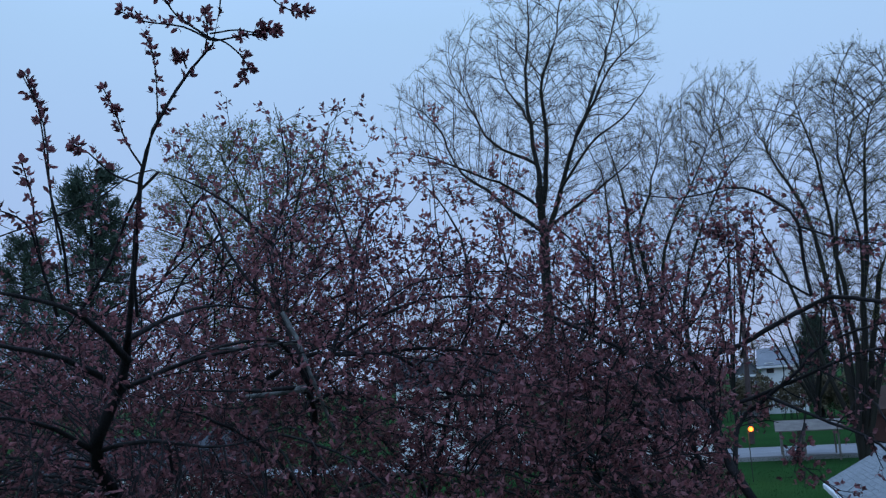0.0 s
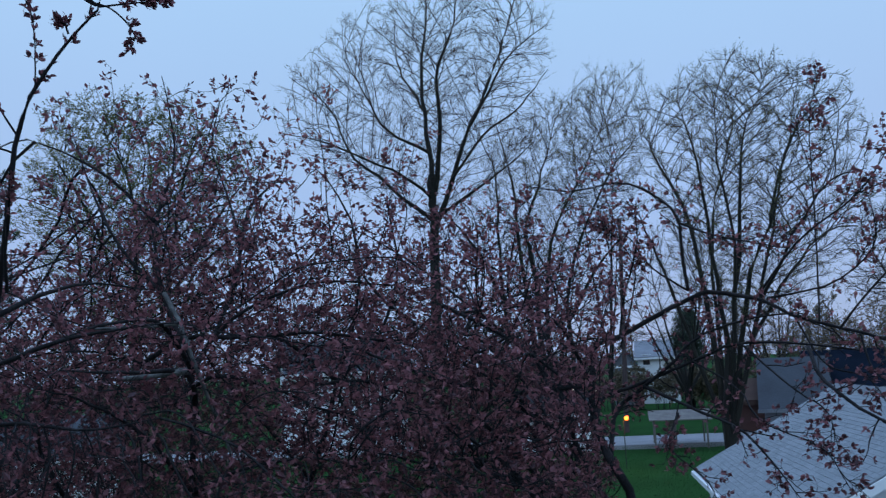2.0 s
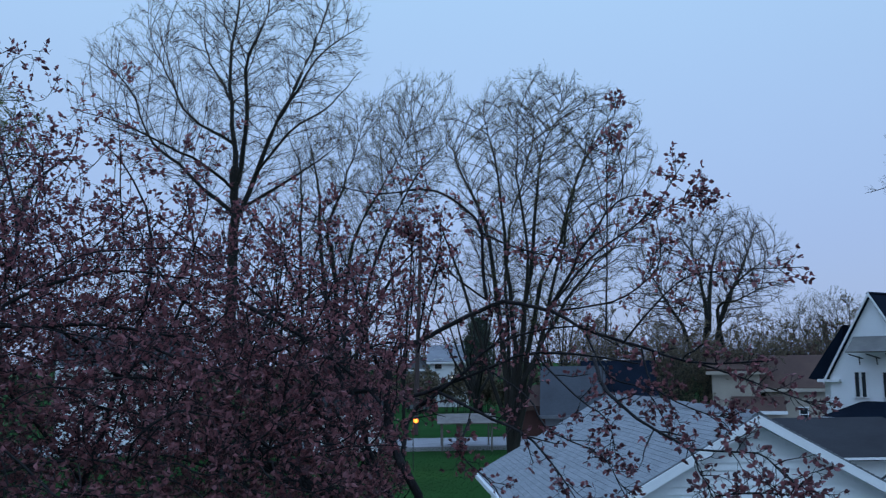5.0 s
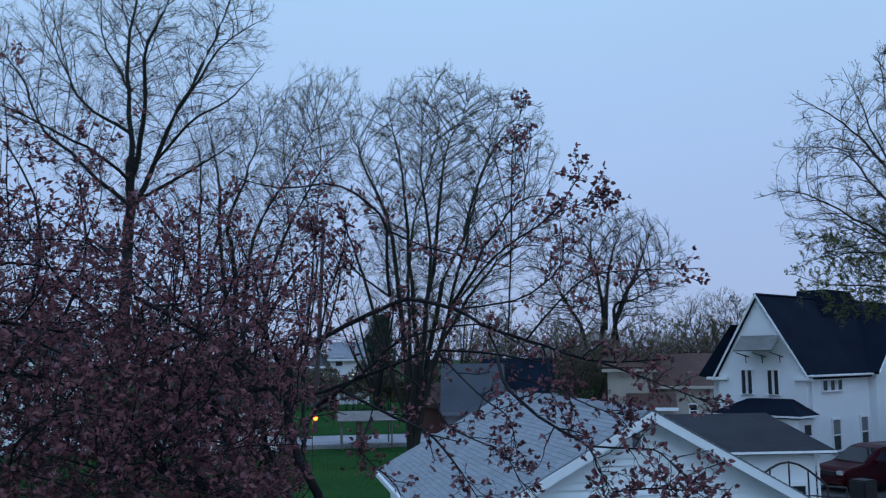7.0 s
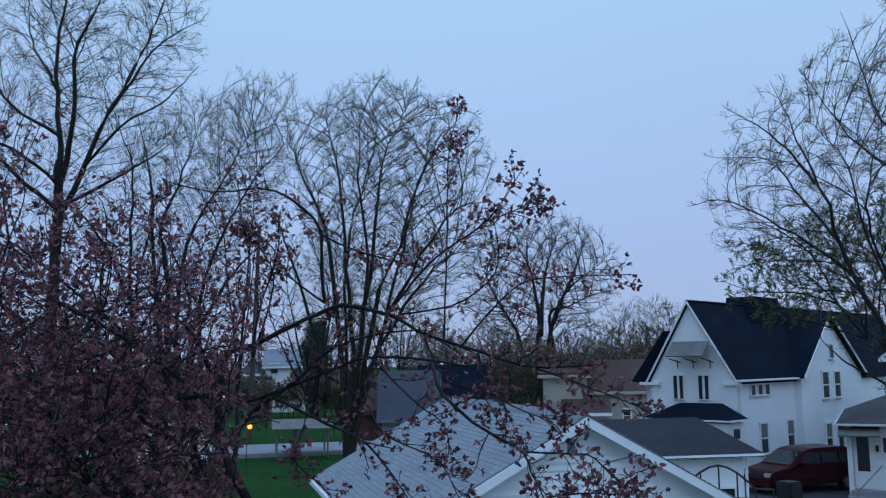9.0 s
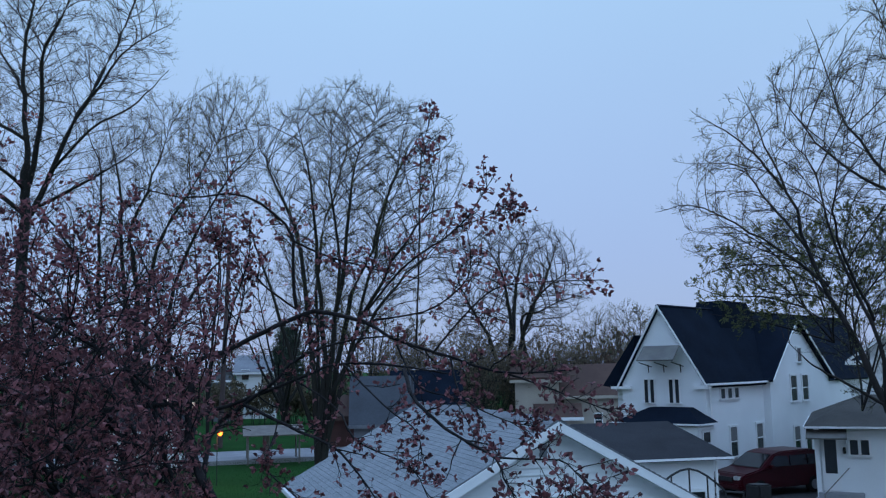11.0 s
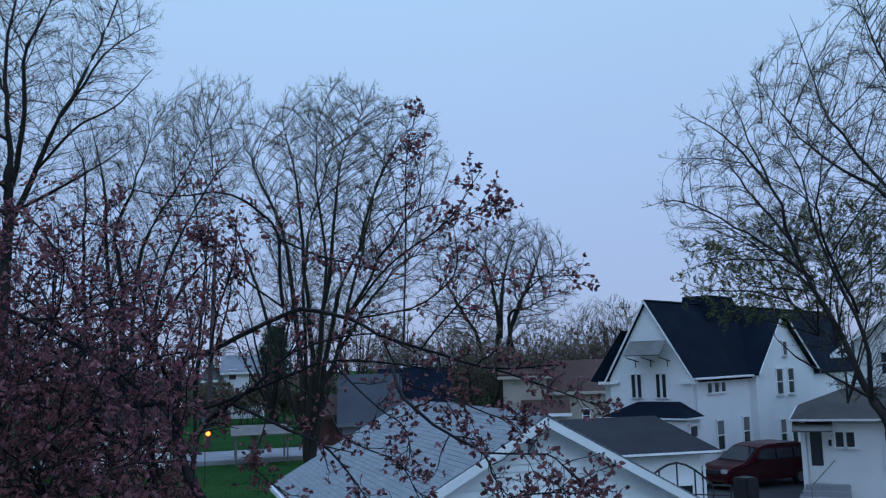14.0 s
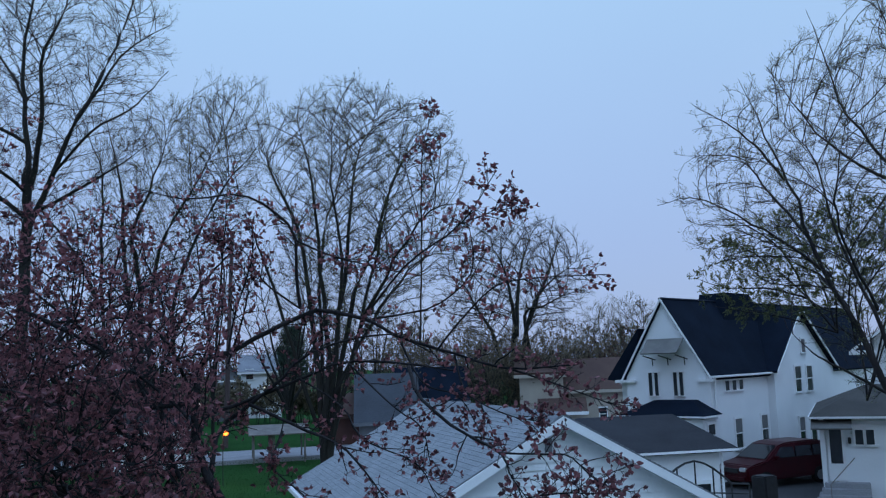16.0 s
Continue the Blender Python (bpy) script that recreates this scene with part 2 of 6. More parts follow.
def shoots(P, R, count, frac, angle, length, r, n, rise, wiggle, rng, thin=0.6, keep=1.0, fade=0.5, least=0.6, source=None, outward=0.0):
    """Side shoots along lines: count on each, from frac of their length, at an angle (degrees), bending upwards by rise and away from source by outward."""
    M, m = P.shape[:2]
    idx = np.repeat(np.arange(M), count)
    idx = idx[rng.random(len(idx)) < keep]
    K = len(idx)
    s = frac + (1 - frac) * rng.random(K) ** 0.8
    f = s * (m - 1)
    i = np.minimum(f.astype(int), m - 2)
    u = (f - i)[:, None]
    a, b = P[idx, i], P[idx, i + 1]
    pos = a * (1 - u) + b * u
    rad = R[idx, i] * (1 - u[:, 0]) + R[idx, i + 1] * u[:, 0]
    T = unit(b - a)
    N = unit(np.cross(T, unit(rng.normal(size=(K, 3)))))
    th = np.radians(angle * rng.uniform(0.6, 1.3, K))[:, None]
    d = unit(np.cos(th) * T + np.sin(th) * N)
    L = length * rng.uniform(0.55, 1.25, K) * (1 - fade * (s - frac) / (1 - frac + 1e-6))
    seg = (L / (n - 1))[:, None]
    out = [pos]
    for _ in range(n - 1):
        d = unit(d + rise * UP + wiggle * rng.normal(size=(K, 3)) + (0 if source is None else outward * unit(out[-1] - source)))
        out.append(out[-1] + d * seg)
    Q = np.stack(out, 1)
    r0 = np.maximum(np.minimum(rad * thin, r), r * least)[:, None]
    return Q, r0 * np.linspace(1, 0.45, n)[None]


def stack_limbs(limbs):
    return np.stack([a for a, _ in limbs]), np.stack([b for _, b in limbs])


def leaf_arrays(pos, along, size, rng, width=0.5, fold=0.25, spread=0.9, simple=False):
    """Small folded leaves, four triangles each (two where simple), at places and roughly along directions."""
    K = len(pos)
    d = unit(along + spread * rng.normal(size=(K, 3)))
    side = unit(np.cross(d, unit(rng.normal(size=(K, 3)))))
    nrm = np.cross(d, side)
    L = (size * rng.uniform(0.6, 1.3, K))[:, None]
    w = L * width * 0.5
    v4 = [pos, pos + 0.45 * L * d + w * side + fold * w * nrm, pos + L * d + 0.12 * L * nrm * rng.normal(size=(K, 1)),
                  pos + 0.45 * L * d - w * side + fold * w * nrm]
    if simple:
        o = (np.arange(K) * 4)[:, None, None]
        return np.stack(v4, 1).reshape(-1, 3), (o + np.array([(0, 1, 2), (0, 2, 3)])[None]).reshape(-1, 3)
    cup = fold * w * nrm
    v = np.stack([pos, pos + 0.30 * L * d + w * side + cup, pos + 0.72 * L * d + 0.75 * w * side + cup, v4[2],
                  pos + 0.72 * L * d - 0.75 * w * side + cup, pos + 0.30 * L * d - w * side + cup], 1).reshape(-1, 3)
    o = (np.arange(K) * 6)[:, None, None]
    tri = np.array([(0, 1, 5), (1, 2, 4), (1, 4, 5), (2, 3, 4)])[None]
    return v, (o + tri).reshape(-1, 3)


def along_lines(P, count, rng, frac=0.2):
    """Random places on lines, with their directions."""
    M, m = P.shape[:2]
    idx = np.repeat(np.arange(M), count)
    f = (frac + (1 - frac) * rng.random(len(idx))) * (m - 1)
    i = np.minimum(f.astype(int), m - 2)
    u = (f - i)[:, None]
    a, b = P[idx, i], P[idx, i + 1]
    return a * (1 - u) + b * u, unit(b - a)


def rest_on(base):
    return Matrix.Translation(base)


def crown_points(count, base, rows, rng, centre, depth=0.85):
    """Random places in a crown: rows of height over the ground and the crown's two sides, measured across the line from the window to the tree."""
    bx, by = centre
    n = math.hypot(bx, by)
    across, away = np.array((by / n, -bx / n)), np.array((bx / n, by / n))
    zs, lo, hi = (np.array(c) for c in zip(*sorted(rows)))
    half_most = ((hi - lo) / 2).max()
    out = []
    while len(out) < count:
        z = rng.uniform(zs[0], zs[-1])
        l, h = np.interp(z, zs, lo), np.interp(z, zs, hi)
        half, mid = (h - l) / 2 * rng.uniform(0.93, 1.04), (h + l) / 2
        if rng.random() > half / half_most:
            continue
        a, r = rng.uniform(0, 6.283), math.sqrt(rng.random())
        xy = across * (mid + half * r * math.cos(a)) + away * (half * depth * r * math.sin(a))
        out.append((bx + xy[0] - base[0], by + xy[1] - base[1], z - base[2]))
    return np.array(out)


def colonise(seeds, A, step, reach, kill, rng, lift=0.1, keep_on=0.5, jitter=0.07, rounds=90, source=None, outward=0.0):
    """Grows twigs from seed lines towards the places A until each is reached. Gives nodes, their parents and how many are seeds."""
    pos, par, head = [], [], []
    for line in seeds:
        length = np.linalg.norm(np.diff(line, axis=0), axis=1).sum()
        n = max(3, int(length / step))
        f = np.linspace(0, len(line) - 1, n)
        pts = np.stack([np.interp(f, np.arange(len(line)), line[:, c]) for c in range(3)], 1)
        first = -1 if not pos else int(np.argmin(((np.array(pos) - pts[0]) ** 2).sum(1)))
        for i, p in enumerate(pts):
            par.append(first if i == 0 else len(pos) - 1)
            pos.append(p)
            head.append(unit(pts[min(i + 1, n - 1)] - pts[max(i - 1, 0)]))
    pos, par, head = np.array(pos), np.array(par), np.array(head)
    seeded = len(pos)
    grown = np.zeros(seeded, int)
    sq = (A ** 2).sum(1)

    def gap(B):
        return np.sqrt(np.maximum(sq[:, None] + (B ** 2).sum(1)[None] - 2 * A @ B.T, 0))

    D = gap(pos)
    near, dist = D.argmin(1), D.min(1)
    for _ in range(rounds):
        act = (dist > kill) & (dist < reach)
        if not act.any():
            break
        pull = np.zeros((len(pos), 3))
        np.add.at(pull, near[act], unit(A[act] - pos[near[act]]))
        u = np.unique(near[act])
        u = u[grown[u] < 3]
        if not len(u):
            break
        d = unit(unit(pull[u]) + keep_on * head[u] + lift * UP + jitter * rng.normal(size=(len(u), 3)) + (0 if source is None else outward * unit(pos[u] - source)))
        fresh = pos[u] + step * d
        grown[u] += 1
        D = gap(fresh)
        k, m = D.argmin(1), D.min(1)
        near, dist = np.where(m < dist, k + len(pos), near), np.minimum(dist, m)
        pos, head = np.concatenate([pos, fresh]), np.concatenate([head, d])
        par, grown = np.concatenate([par, u]), np.concatenate([grown, np.zeros(len(u), int)])
    return pos, par, seeded


def twig_lines(pos, par, seeded, tip, power=0.42, most=9.0):
    """Turns grown nodes into tapered lines, in groups of lines with equally many points: (lines, radii, sides)."""
    n = len(pos)
    w = np.zeros(n)
    kids = [[] for _ in range(n)]
    for i in range(n - 1, seeded - 1, -1):
        w[i] = max(w[i], 1)
        w[par[i]] += w[i]
        kids[par[i]].append(i)
    heavy = {max(k, key=lambda c: w[c]) for j, k in enumerate(kids) if k and j >= seeded}
    sets = {4: [], 8: [], 16: []}
    for i in range(seeded, n):
        if i in heavy:
            continue
        ids = [par[i], i]
        while kids[ids[-1]]:
            ids.append(max(kids[ids[-1]], key=lambda c: w[c]))
        P = pos[ids]
        for _ in range(2):
            P[1:-1] = 0.5 * P[1:-1] + 0.25 * (P[:-2] + P[2:])
        R = np.minimum(tip * w[ids] ** power, most)
        R[0] = R[1]
        m = 4 if len(ids) < 6 else 8 if len(ids) < 16 else 16
        f = np.linspace(0, len(ids) - 1, m)
        t = np.arange(len(ids))
        sets[m].append((np.stack([np.interp(f, t, P[:, c]) for c in range(3)], 1), np.interp(f, t, R)))
    return [(*stack_limbs(v), 3 if m == 4 else 5) for m, v in sets.items() if v]


def bare_tree(name, label, limbs, crown, seed, base, count=2600, step=0.42, tip=0.010, lift=0.1, fine=(4, 34, 0.9, 0.0065), finer=(2, 38, 0.45, 0.005), twig=None, bark=None, bud=None, buds=0, bud_size=0.1, group="", stout=1.0, centre=None):
    """A leafless or budding tree: its main limbs, twigs grown from them through the crown, then two orders of fine shoots."""
    rng = np.random.default_rng(seed)
    tree = thing(name, rest_on(base), label, "tree", group)
    off = np.array(base)
    P, R = stack_limbs(limbs)
    P, R = P - off, R * stout
    part("trunk", tubes("trunk", [(P[:1], R[:1], 9)], bark or M_MOSSBARK), tree)
    for a, b in zip(P[1:], R[1:]):
        part("limb", tubes("limb", [(a[None], b[None], 7)], bark or M_MOSSBARK), tree)
    A = crown_points(count, base, crown, rng, centre or base[:2])
    zs = A[:, 2]
    source = np.array((*A[:, :2].mean(0) * 0.6, max(0.0, zs.min() - 0.35 * (zs.max() - zs.min()))))
    groups = twig_lines(*colonise(list(P), A, step, 40.0, step * 1.25, rng, lift, source=source, outward=0.55), tip)
    made = list(groups)
    ends = []
    for p, r, _ in made:
        c, ang, length, rad = fine
        q, t = shoots(p, r, c if p.shape[1] == 4 else c * 2, 0.15, ang, length, rad, 4, lift * 0.5, 0.06, rng, fade=0.3, source=source, outward=0.10)
        c, ang, length, rad = finer
        q2, t2 = shoots(q, t, c, 0.2, ang, length, rad, 3, lift * 0.5, 0.08, rng, fade=0.3, source=source, outward=0.12)
        groups += [(q, t, 3), (q2, t2, 3)]
        ends += [(q[:, [0, 2, 3]], t), (q2, t2)]
    tw = part("brushwood", tubes("brushwood", groups, twig or M_TWIG), tree, "fine bare grey-brown twigs")
    tw["kind"] = "stuff"
    if buds:
        pos, d = along_lines(np.concatenate([e for e, _ in ends]), buds, rng)
        v, f = leaf_arrays(pos, d, bud_size, rng, 0.6, simple=True)
        ob = part("crown", mesh_arrays("crown", v, f, bud or M_BUD, False), tree, "haze of small opening buds")
        ob["kind"] = "stuff"
    return tree

# ---- ground ----
def ground_sheet():
    n = 90
    s = np.sinh(np.linspace(-1, 1, n) * 4.2) / math.sinh(4.2) * 1500
    xs, ys = np.meshgrid(s + 10, s + 25)
    z = 0.10 * np.sin(xs * 0.07) * np.cos(ys * 0.06) * (np.abs(s)[None] < 200) - 0.12
    v = np.stack([xs, ys, z], -1).reshape(-1, 3)
    i = np.arange((n - 1) * n).reshape(n - 1, n)[:, :-1].ravel()
    q = np.stack([i, i + 1, i + n + 1, i + n], -1)
    return tagged(new("ground", mesh_arrays("ground", v, q, M_GRASS)), "wide lawn of green grass on flat ground", "lawn", kind="structure")


ground_sheet()


def flat_strip(name, label, category, quad, z, mat):
    q = [(x, y, z) for x, y in quad]
    return tagged(new(name, slab(name, q, 0.35, mat)), label, category, kind="structure")


flat_strip("driveway", "worn asphalt driveway beside the white house", "driveway", [(22, 17), (44, 24), (42.5, 31), (20, 26)], 0.03, M_ASPHALT)
flat_strip("road", "pale concrete street beyond the lawn", "road", [(-60, 74), (60, 45), (62, 51), (-58, 81)], 0.05, M_CONCRETE)
flat_strip("pavement", "pale concrete slab beside the garage", "pavement", [(12.8, 10.5), (21, 12), (20, 17.5), (14.4, 18.5)], 0.02, M_CONCRETE)


# out-of-view pale slab, added to send brighter, less green light up the gable
flat_strip("bounce_slab", "pale unseen slab added to bounce light onto the garage gable", "driveway", [(2.5, 6.2), (9.6, 4.3), (11.9, 11.2), (6.2, 12.7)], 0.02, M_CONCRETE)


def lawn_blades():
    rng = np.random.default_rng(5)
    k = 110000
    y = rng.uniform(16, 62, k)
    x = rng.uniform(-0.42, 0.62, k) * y
    pos = np.stack([x, y, np.full(k, -0.06)], -1)
    v, f = leaf_arrays(pos, np.tile(UP, (k, 1)), 0.08, rng, 0.25, spread=0.5, simple=True)
    tagged(new("grass", mesh_arrays("grass", v, f, M_BLADE, False)), "tufts of short green lawn grass", "grass", kind="stuff")


lawn_blades()


# ---- windows and doors, shared by the buildings (in a wall's own frame: x along it, y outwards is minus) ----
def window(parent, m, w, h, sash=True, frame_w=0.07, name="window", blind=0.0, label=""):
    win = new(name)
    win.parent = parent
    win.matrix_local = m
    if label:
        tagged(win, label)
    for nm, a in (("frame_side", (-w / 2 - frame_w, -w / 2, -0.05, 0.04, -h / 2, h / 2)), ("frame_side", (w / 2, w / 2 + frame_w, -0.05, 0.04, -h / 2, h / 2)),
                  ("frame_head", (-w / 2 - frame_w - 0.03, w / 2 + frame_w + 0.03, -0.06, 0.04, h / 2, h / 2 + frame_w * 1.3)),
                  ("sill", (-w / 2 - frame_w - 0.05, w / 2 + frame_w + 0.05, -0.10, 0.04, -h / 2 - frame_w, -h / 2))):
        part(nm, box(nm, *a, M_TRIM), win)
    part("pane", box("pane", -w / 2, w / 2, -0.012, 0.01, -h / 2, 0 if sash else h / 2, M_GLASS), win)
    if sash:
        part("pane", box("pane", -w / 2, w / 2, -0.022, 0.0, 0, h / 2, M_BLIND if blind else M_GLASS), win)
        part("sash_rail", box("sash_rail", -w / 2, w / 2, -0.04, -0.014, -0.025, 0.025, M_TRIM), win)
    return win


def gable_roof(parent, x0, x1, y0, y1, z, ridge, mat, over=0.3, rake=0.3, thick=0.14, name="roof", axis="y", courses=0):
    """Two roof slabs over a plan, ridge along axis, with fascia boards."""
    xm, ym = (x0 + x1) / 2, (y0 + y1) / 2
    if axis == "y":
        drop = (ridge - z) / (xm - x0) * over
        a = [(x0 - over, y0 - rake, z - drop), (xm, y0 - rake, ridge), (xm, y1 + rake, ridge), (x0 - over, y1 + rake, z - drop)]
        b = [(xm, y0 - rake, ridge), (x1 + over, y0 - rake, z - drop), (x1 + over, y1 + rake, z - drop), (xm, y1 + rake, ridge)]
    else:
        drop = (ridge - z) / (ym - y0) * over
        a = [(x0 - rake, y0 - over, z - drop), (x1 + rake, y0 - over, z - drop), (x1 + rake, ym, ridge), (x0 - rake, ym, ridge)]
        b = [(x0 - rake, ym, ridge), (x1 + rake, ym, ridge), (x1 + rake, y1 + over, z - drop), (x0 - rake, y1 + over, z - drop)]
    for q in (a, b):
        up = (Vector(q[1]) - Vector(q[0])).cross(Vector(q[3]) - Vector(q[0]))
        if up.z < 0:
            q.reverse()
        part(name, slab(name, [(p[0], p[1], p[2] + thick) for p in q], thick, mat), parent)


def board_between(name, p, q, depth, height, mat, outward):
    """A board from p to q, hanging down by height, thick towards outward."""
    p, q, o = Vector(p), Vector(q), Vector(outward).normalized() * depth
    dz = Vector((0, 0, -height))
    return hull8(name, [p + dz, q + dz, q + dz + o, p + dz + o, p, q, q + o, p + o], mat)


# ---- garage with grey shingle roof ----
def build_garage():
    g = thing("garage", pose(9.05, 11.59, 0, 0, 0, -14.9), "white vinyl-sided garage with a grey shingle gable roof", "garage")
    W, L, ZR, S = 3.0, 8.3, 4.40, 0.5455
    ze = ZR - W * S
    over, rake = 0.28, 0.30
    y0, y1 = 0.30, L
    # walls under the siding
    part("wall", prism_y("wall", [(-W, -0.15), (W, -0.15), (W, ze), (0, ZR - 0.02), (-W, ze)], y0, y1, M_SIDING), g)
    # clapboards on the gable that faces the yard
    step = 0.115
    for i in range(int((ZR - 0.1) / step)):
        z0 = 0.1 + i * step
        z1 = z0 + step
        hw = W if z1 < ze else min(W, (ZR - z1) / S)
        if hw < 0.1:
            break
        pts = [(-hw, y0 - 0.040, z0), (hw, y0 - 0.040, z0), (hw, y0 - 0.002, z0), (-hw, y0 - 0.002, z0), (-hw, y0 - 0.008, z1), (hw, y0 - 0.008, z1), (hw, y0 - 0.002, z1), (-hw, y0 - 0.002, z1)]
        part("clapboard", hull8("clapboard", pts, M_SIDING), g)
    # roof boards and shingle courses
    X = W + over
    for s in (-1, 1):
        q = [(0, y0 - rake, ZR), (s * X, y0 - rake, ZR - X * S), (s * X, y1 + rake, ZR - X * S), (0, y1 + rake, ZR)]
        if s > 0:
            q.reverse()
        q = [(a, b, c + 0.12) for a, b, c in q]
        up = (Vector(q[1]) - Vector(q[0])).cross(Vector(q[3]) - Vector(q[0]))
        if up.z < 0:
            q.reverse()
        part("roof_deck", slab("roof_deck", q, 0.10, M_SHINGLE), g)
        n = 36
        if s > 0:
            for i in range(n):
                xa, xb = X * i / n, X * (i + 1) / n
                za, zb = ZR + 0.124 - xa * S, ZR + 0.124 - xb * S
                pts = [(s * xa, y0 - rake - 0.01, za - 0.004), (s * xb, y0 - rake - 0.01, zb - 0.004), (s * xb, y1 + rake + 0.01, zb - 0.004), (s * xa, y1 + rake + 0.01, za - 0.004),
                       (s * xa, y0 - rake - 0.01, za + 0.003), (s * xb, y0 - rake - 0.01, zb + 0.016), (s * xb, y1 + rake + 0.01, zb + 0.016), (s * xa, y1 + rake + 0.01, za + 0.003)]
                part("shingle_course", hull8("shingle_course", pts, M_SHINGLE), g)
        else:
            # single shingles: the nearest as pieces, the rest joined
            dx, tw = X / n, 0.25
            tab = hull8("shingle", [(0, 0.003, -0.004), (-dx, 0.003, -dx * S - 0.004), (-dx, tw - 0.004, -dx * S - 0.004), (0, tw - 0.004, -0.004),
                                    (0, 0.003, 0.004), (-dx, 0.003, -dx * S + 0.010), (-dx, tw - 0.004, -dx * S + 0.010), (0, tw - 0.004, 0.004)], M_TAB)
            rows = int((y1 - y0 + 2 * rake) / tw)
            vs, fs = [], []
            for i in range(n):
                for k in range(-1, rows + 1):
                    y = y0 - rake + (k + 0.5 * (i % 2)) * tw
                    lift = random.uniform(0.0, 0.003)
                    a, b = max(y, y0 - rake - 0.01) - y, min(y + tw, y1 + rake + 0.01) - y
                    if b - a < 0.05:
                        continue
                    at_ = (-dx * i, y, ZR + 0.122 - dx * i * S + lift)
                    if 1 <= k < 9 and i >= 1 and len(tab.vertices) == 8:
                        ob = part("shingle", tab, g)
                        ob.location = at_
                    else:
                        o = len(vs)
                        for v in tab.vertices:
                            yy = min(max(v.co.y, a + 0.003), b - 0.004)
                            vs.append((v.co.x + at_[0], yy + at_[1], v.co.z + at_[2]))
                        fs += [tuple(q + o for q in f) for f in BOXFACES]
            part("shingle_field", mesh_of("shingle_field", vs, fs, M_TABS), g)["kind"] = "stuff"
        # rake boards and gutter
        for yy in (y0 - rake, y1 + rake):
            part("rake_board", board_between("rake_board", (0, yy, ZR + 0.10), (s * X, yy, ZR + 0.10 - X * S), 0.03, 0.15, M_TRIM, (0, -1 if yy < 1 else 1, 0)), g)
        part("soffit", slab("soffit", [(0, y0 - rake, ZR + 0.0), (s * X, y0 - rake, ZR - X * S), (s * X, y0, ZR - X * S), (0, y0, ZR)], 0.012, M_TRIM), g)
        part("gutter", box("gutter", s * X - 0.06, s * X + 0.06, y0 - rake, y1 + rake, ZR - X * S - 0.02, ZR - X * S + 0.09, M_TRIM, 0.01), g)
    part("ridge_cap", prism_y("ridge_cap", [(-0.15, ZR + 0.06), (0, ZR + 0.145), (0.15, ZR + 0.06), (0, ZR + 0.165)], y0 - rake, y1 + rake, M_SHINGLE), g)
    # gable vent
    v = part("gable_vent", box("gable_vent", -0.23, -0.11, y0 - 0.05, y0 - 0.02, 3.94, 4.15, M_GREYWALL), g, "grey louvred gable vent")
    for i in range(6):
        z = 3.955 + i * 0.031
        part("louvre", hull8("louvre", [(-0.22, y0 - 0.062, z), (-0.12, y0 - 0.062, z), (-0.12, y0 - 0.05, z), (-0.22, y0 - 0.05, z), (-0.22, y0 - 0.056, z + 0.02), (-0.12, y0 - 0.056, z + 0.02), (-0.12, y0 - 0.05, z + 0.024), (-0.22, y0 - 0.05, z + 0.024)], M_GREYWALL), v)
    return g


build_garage()


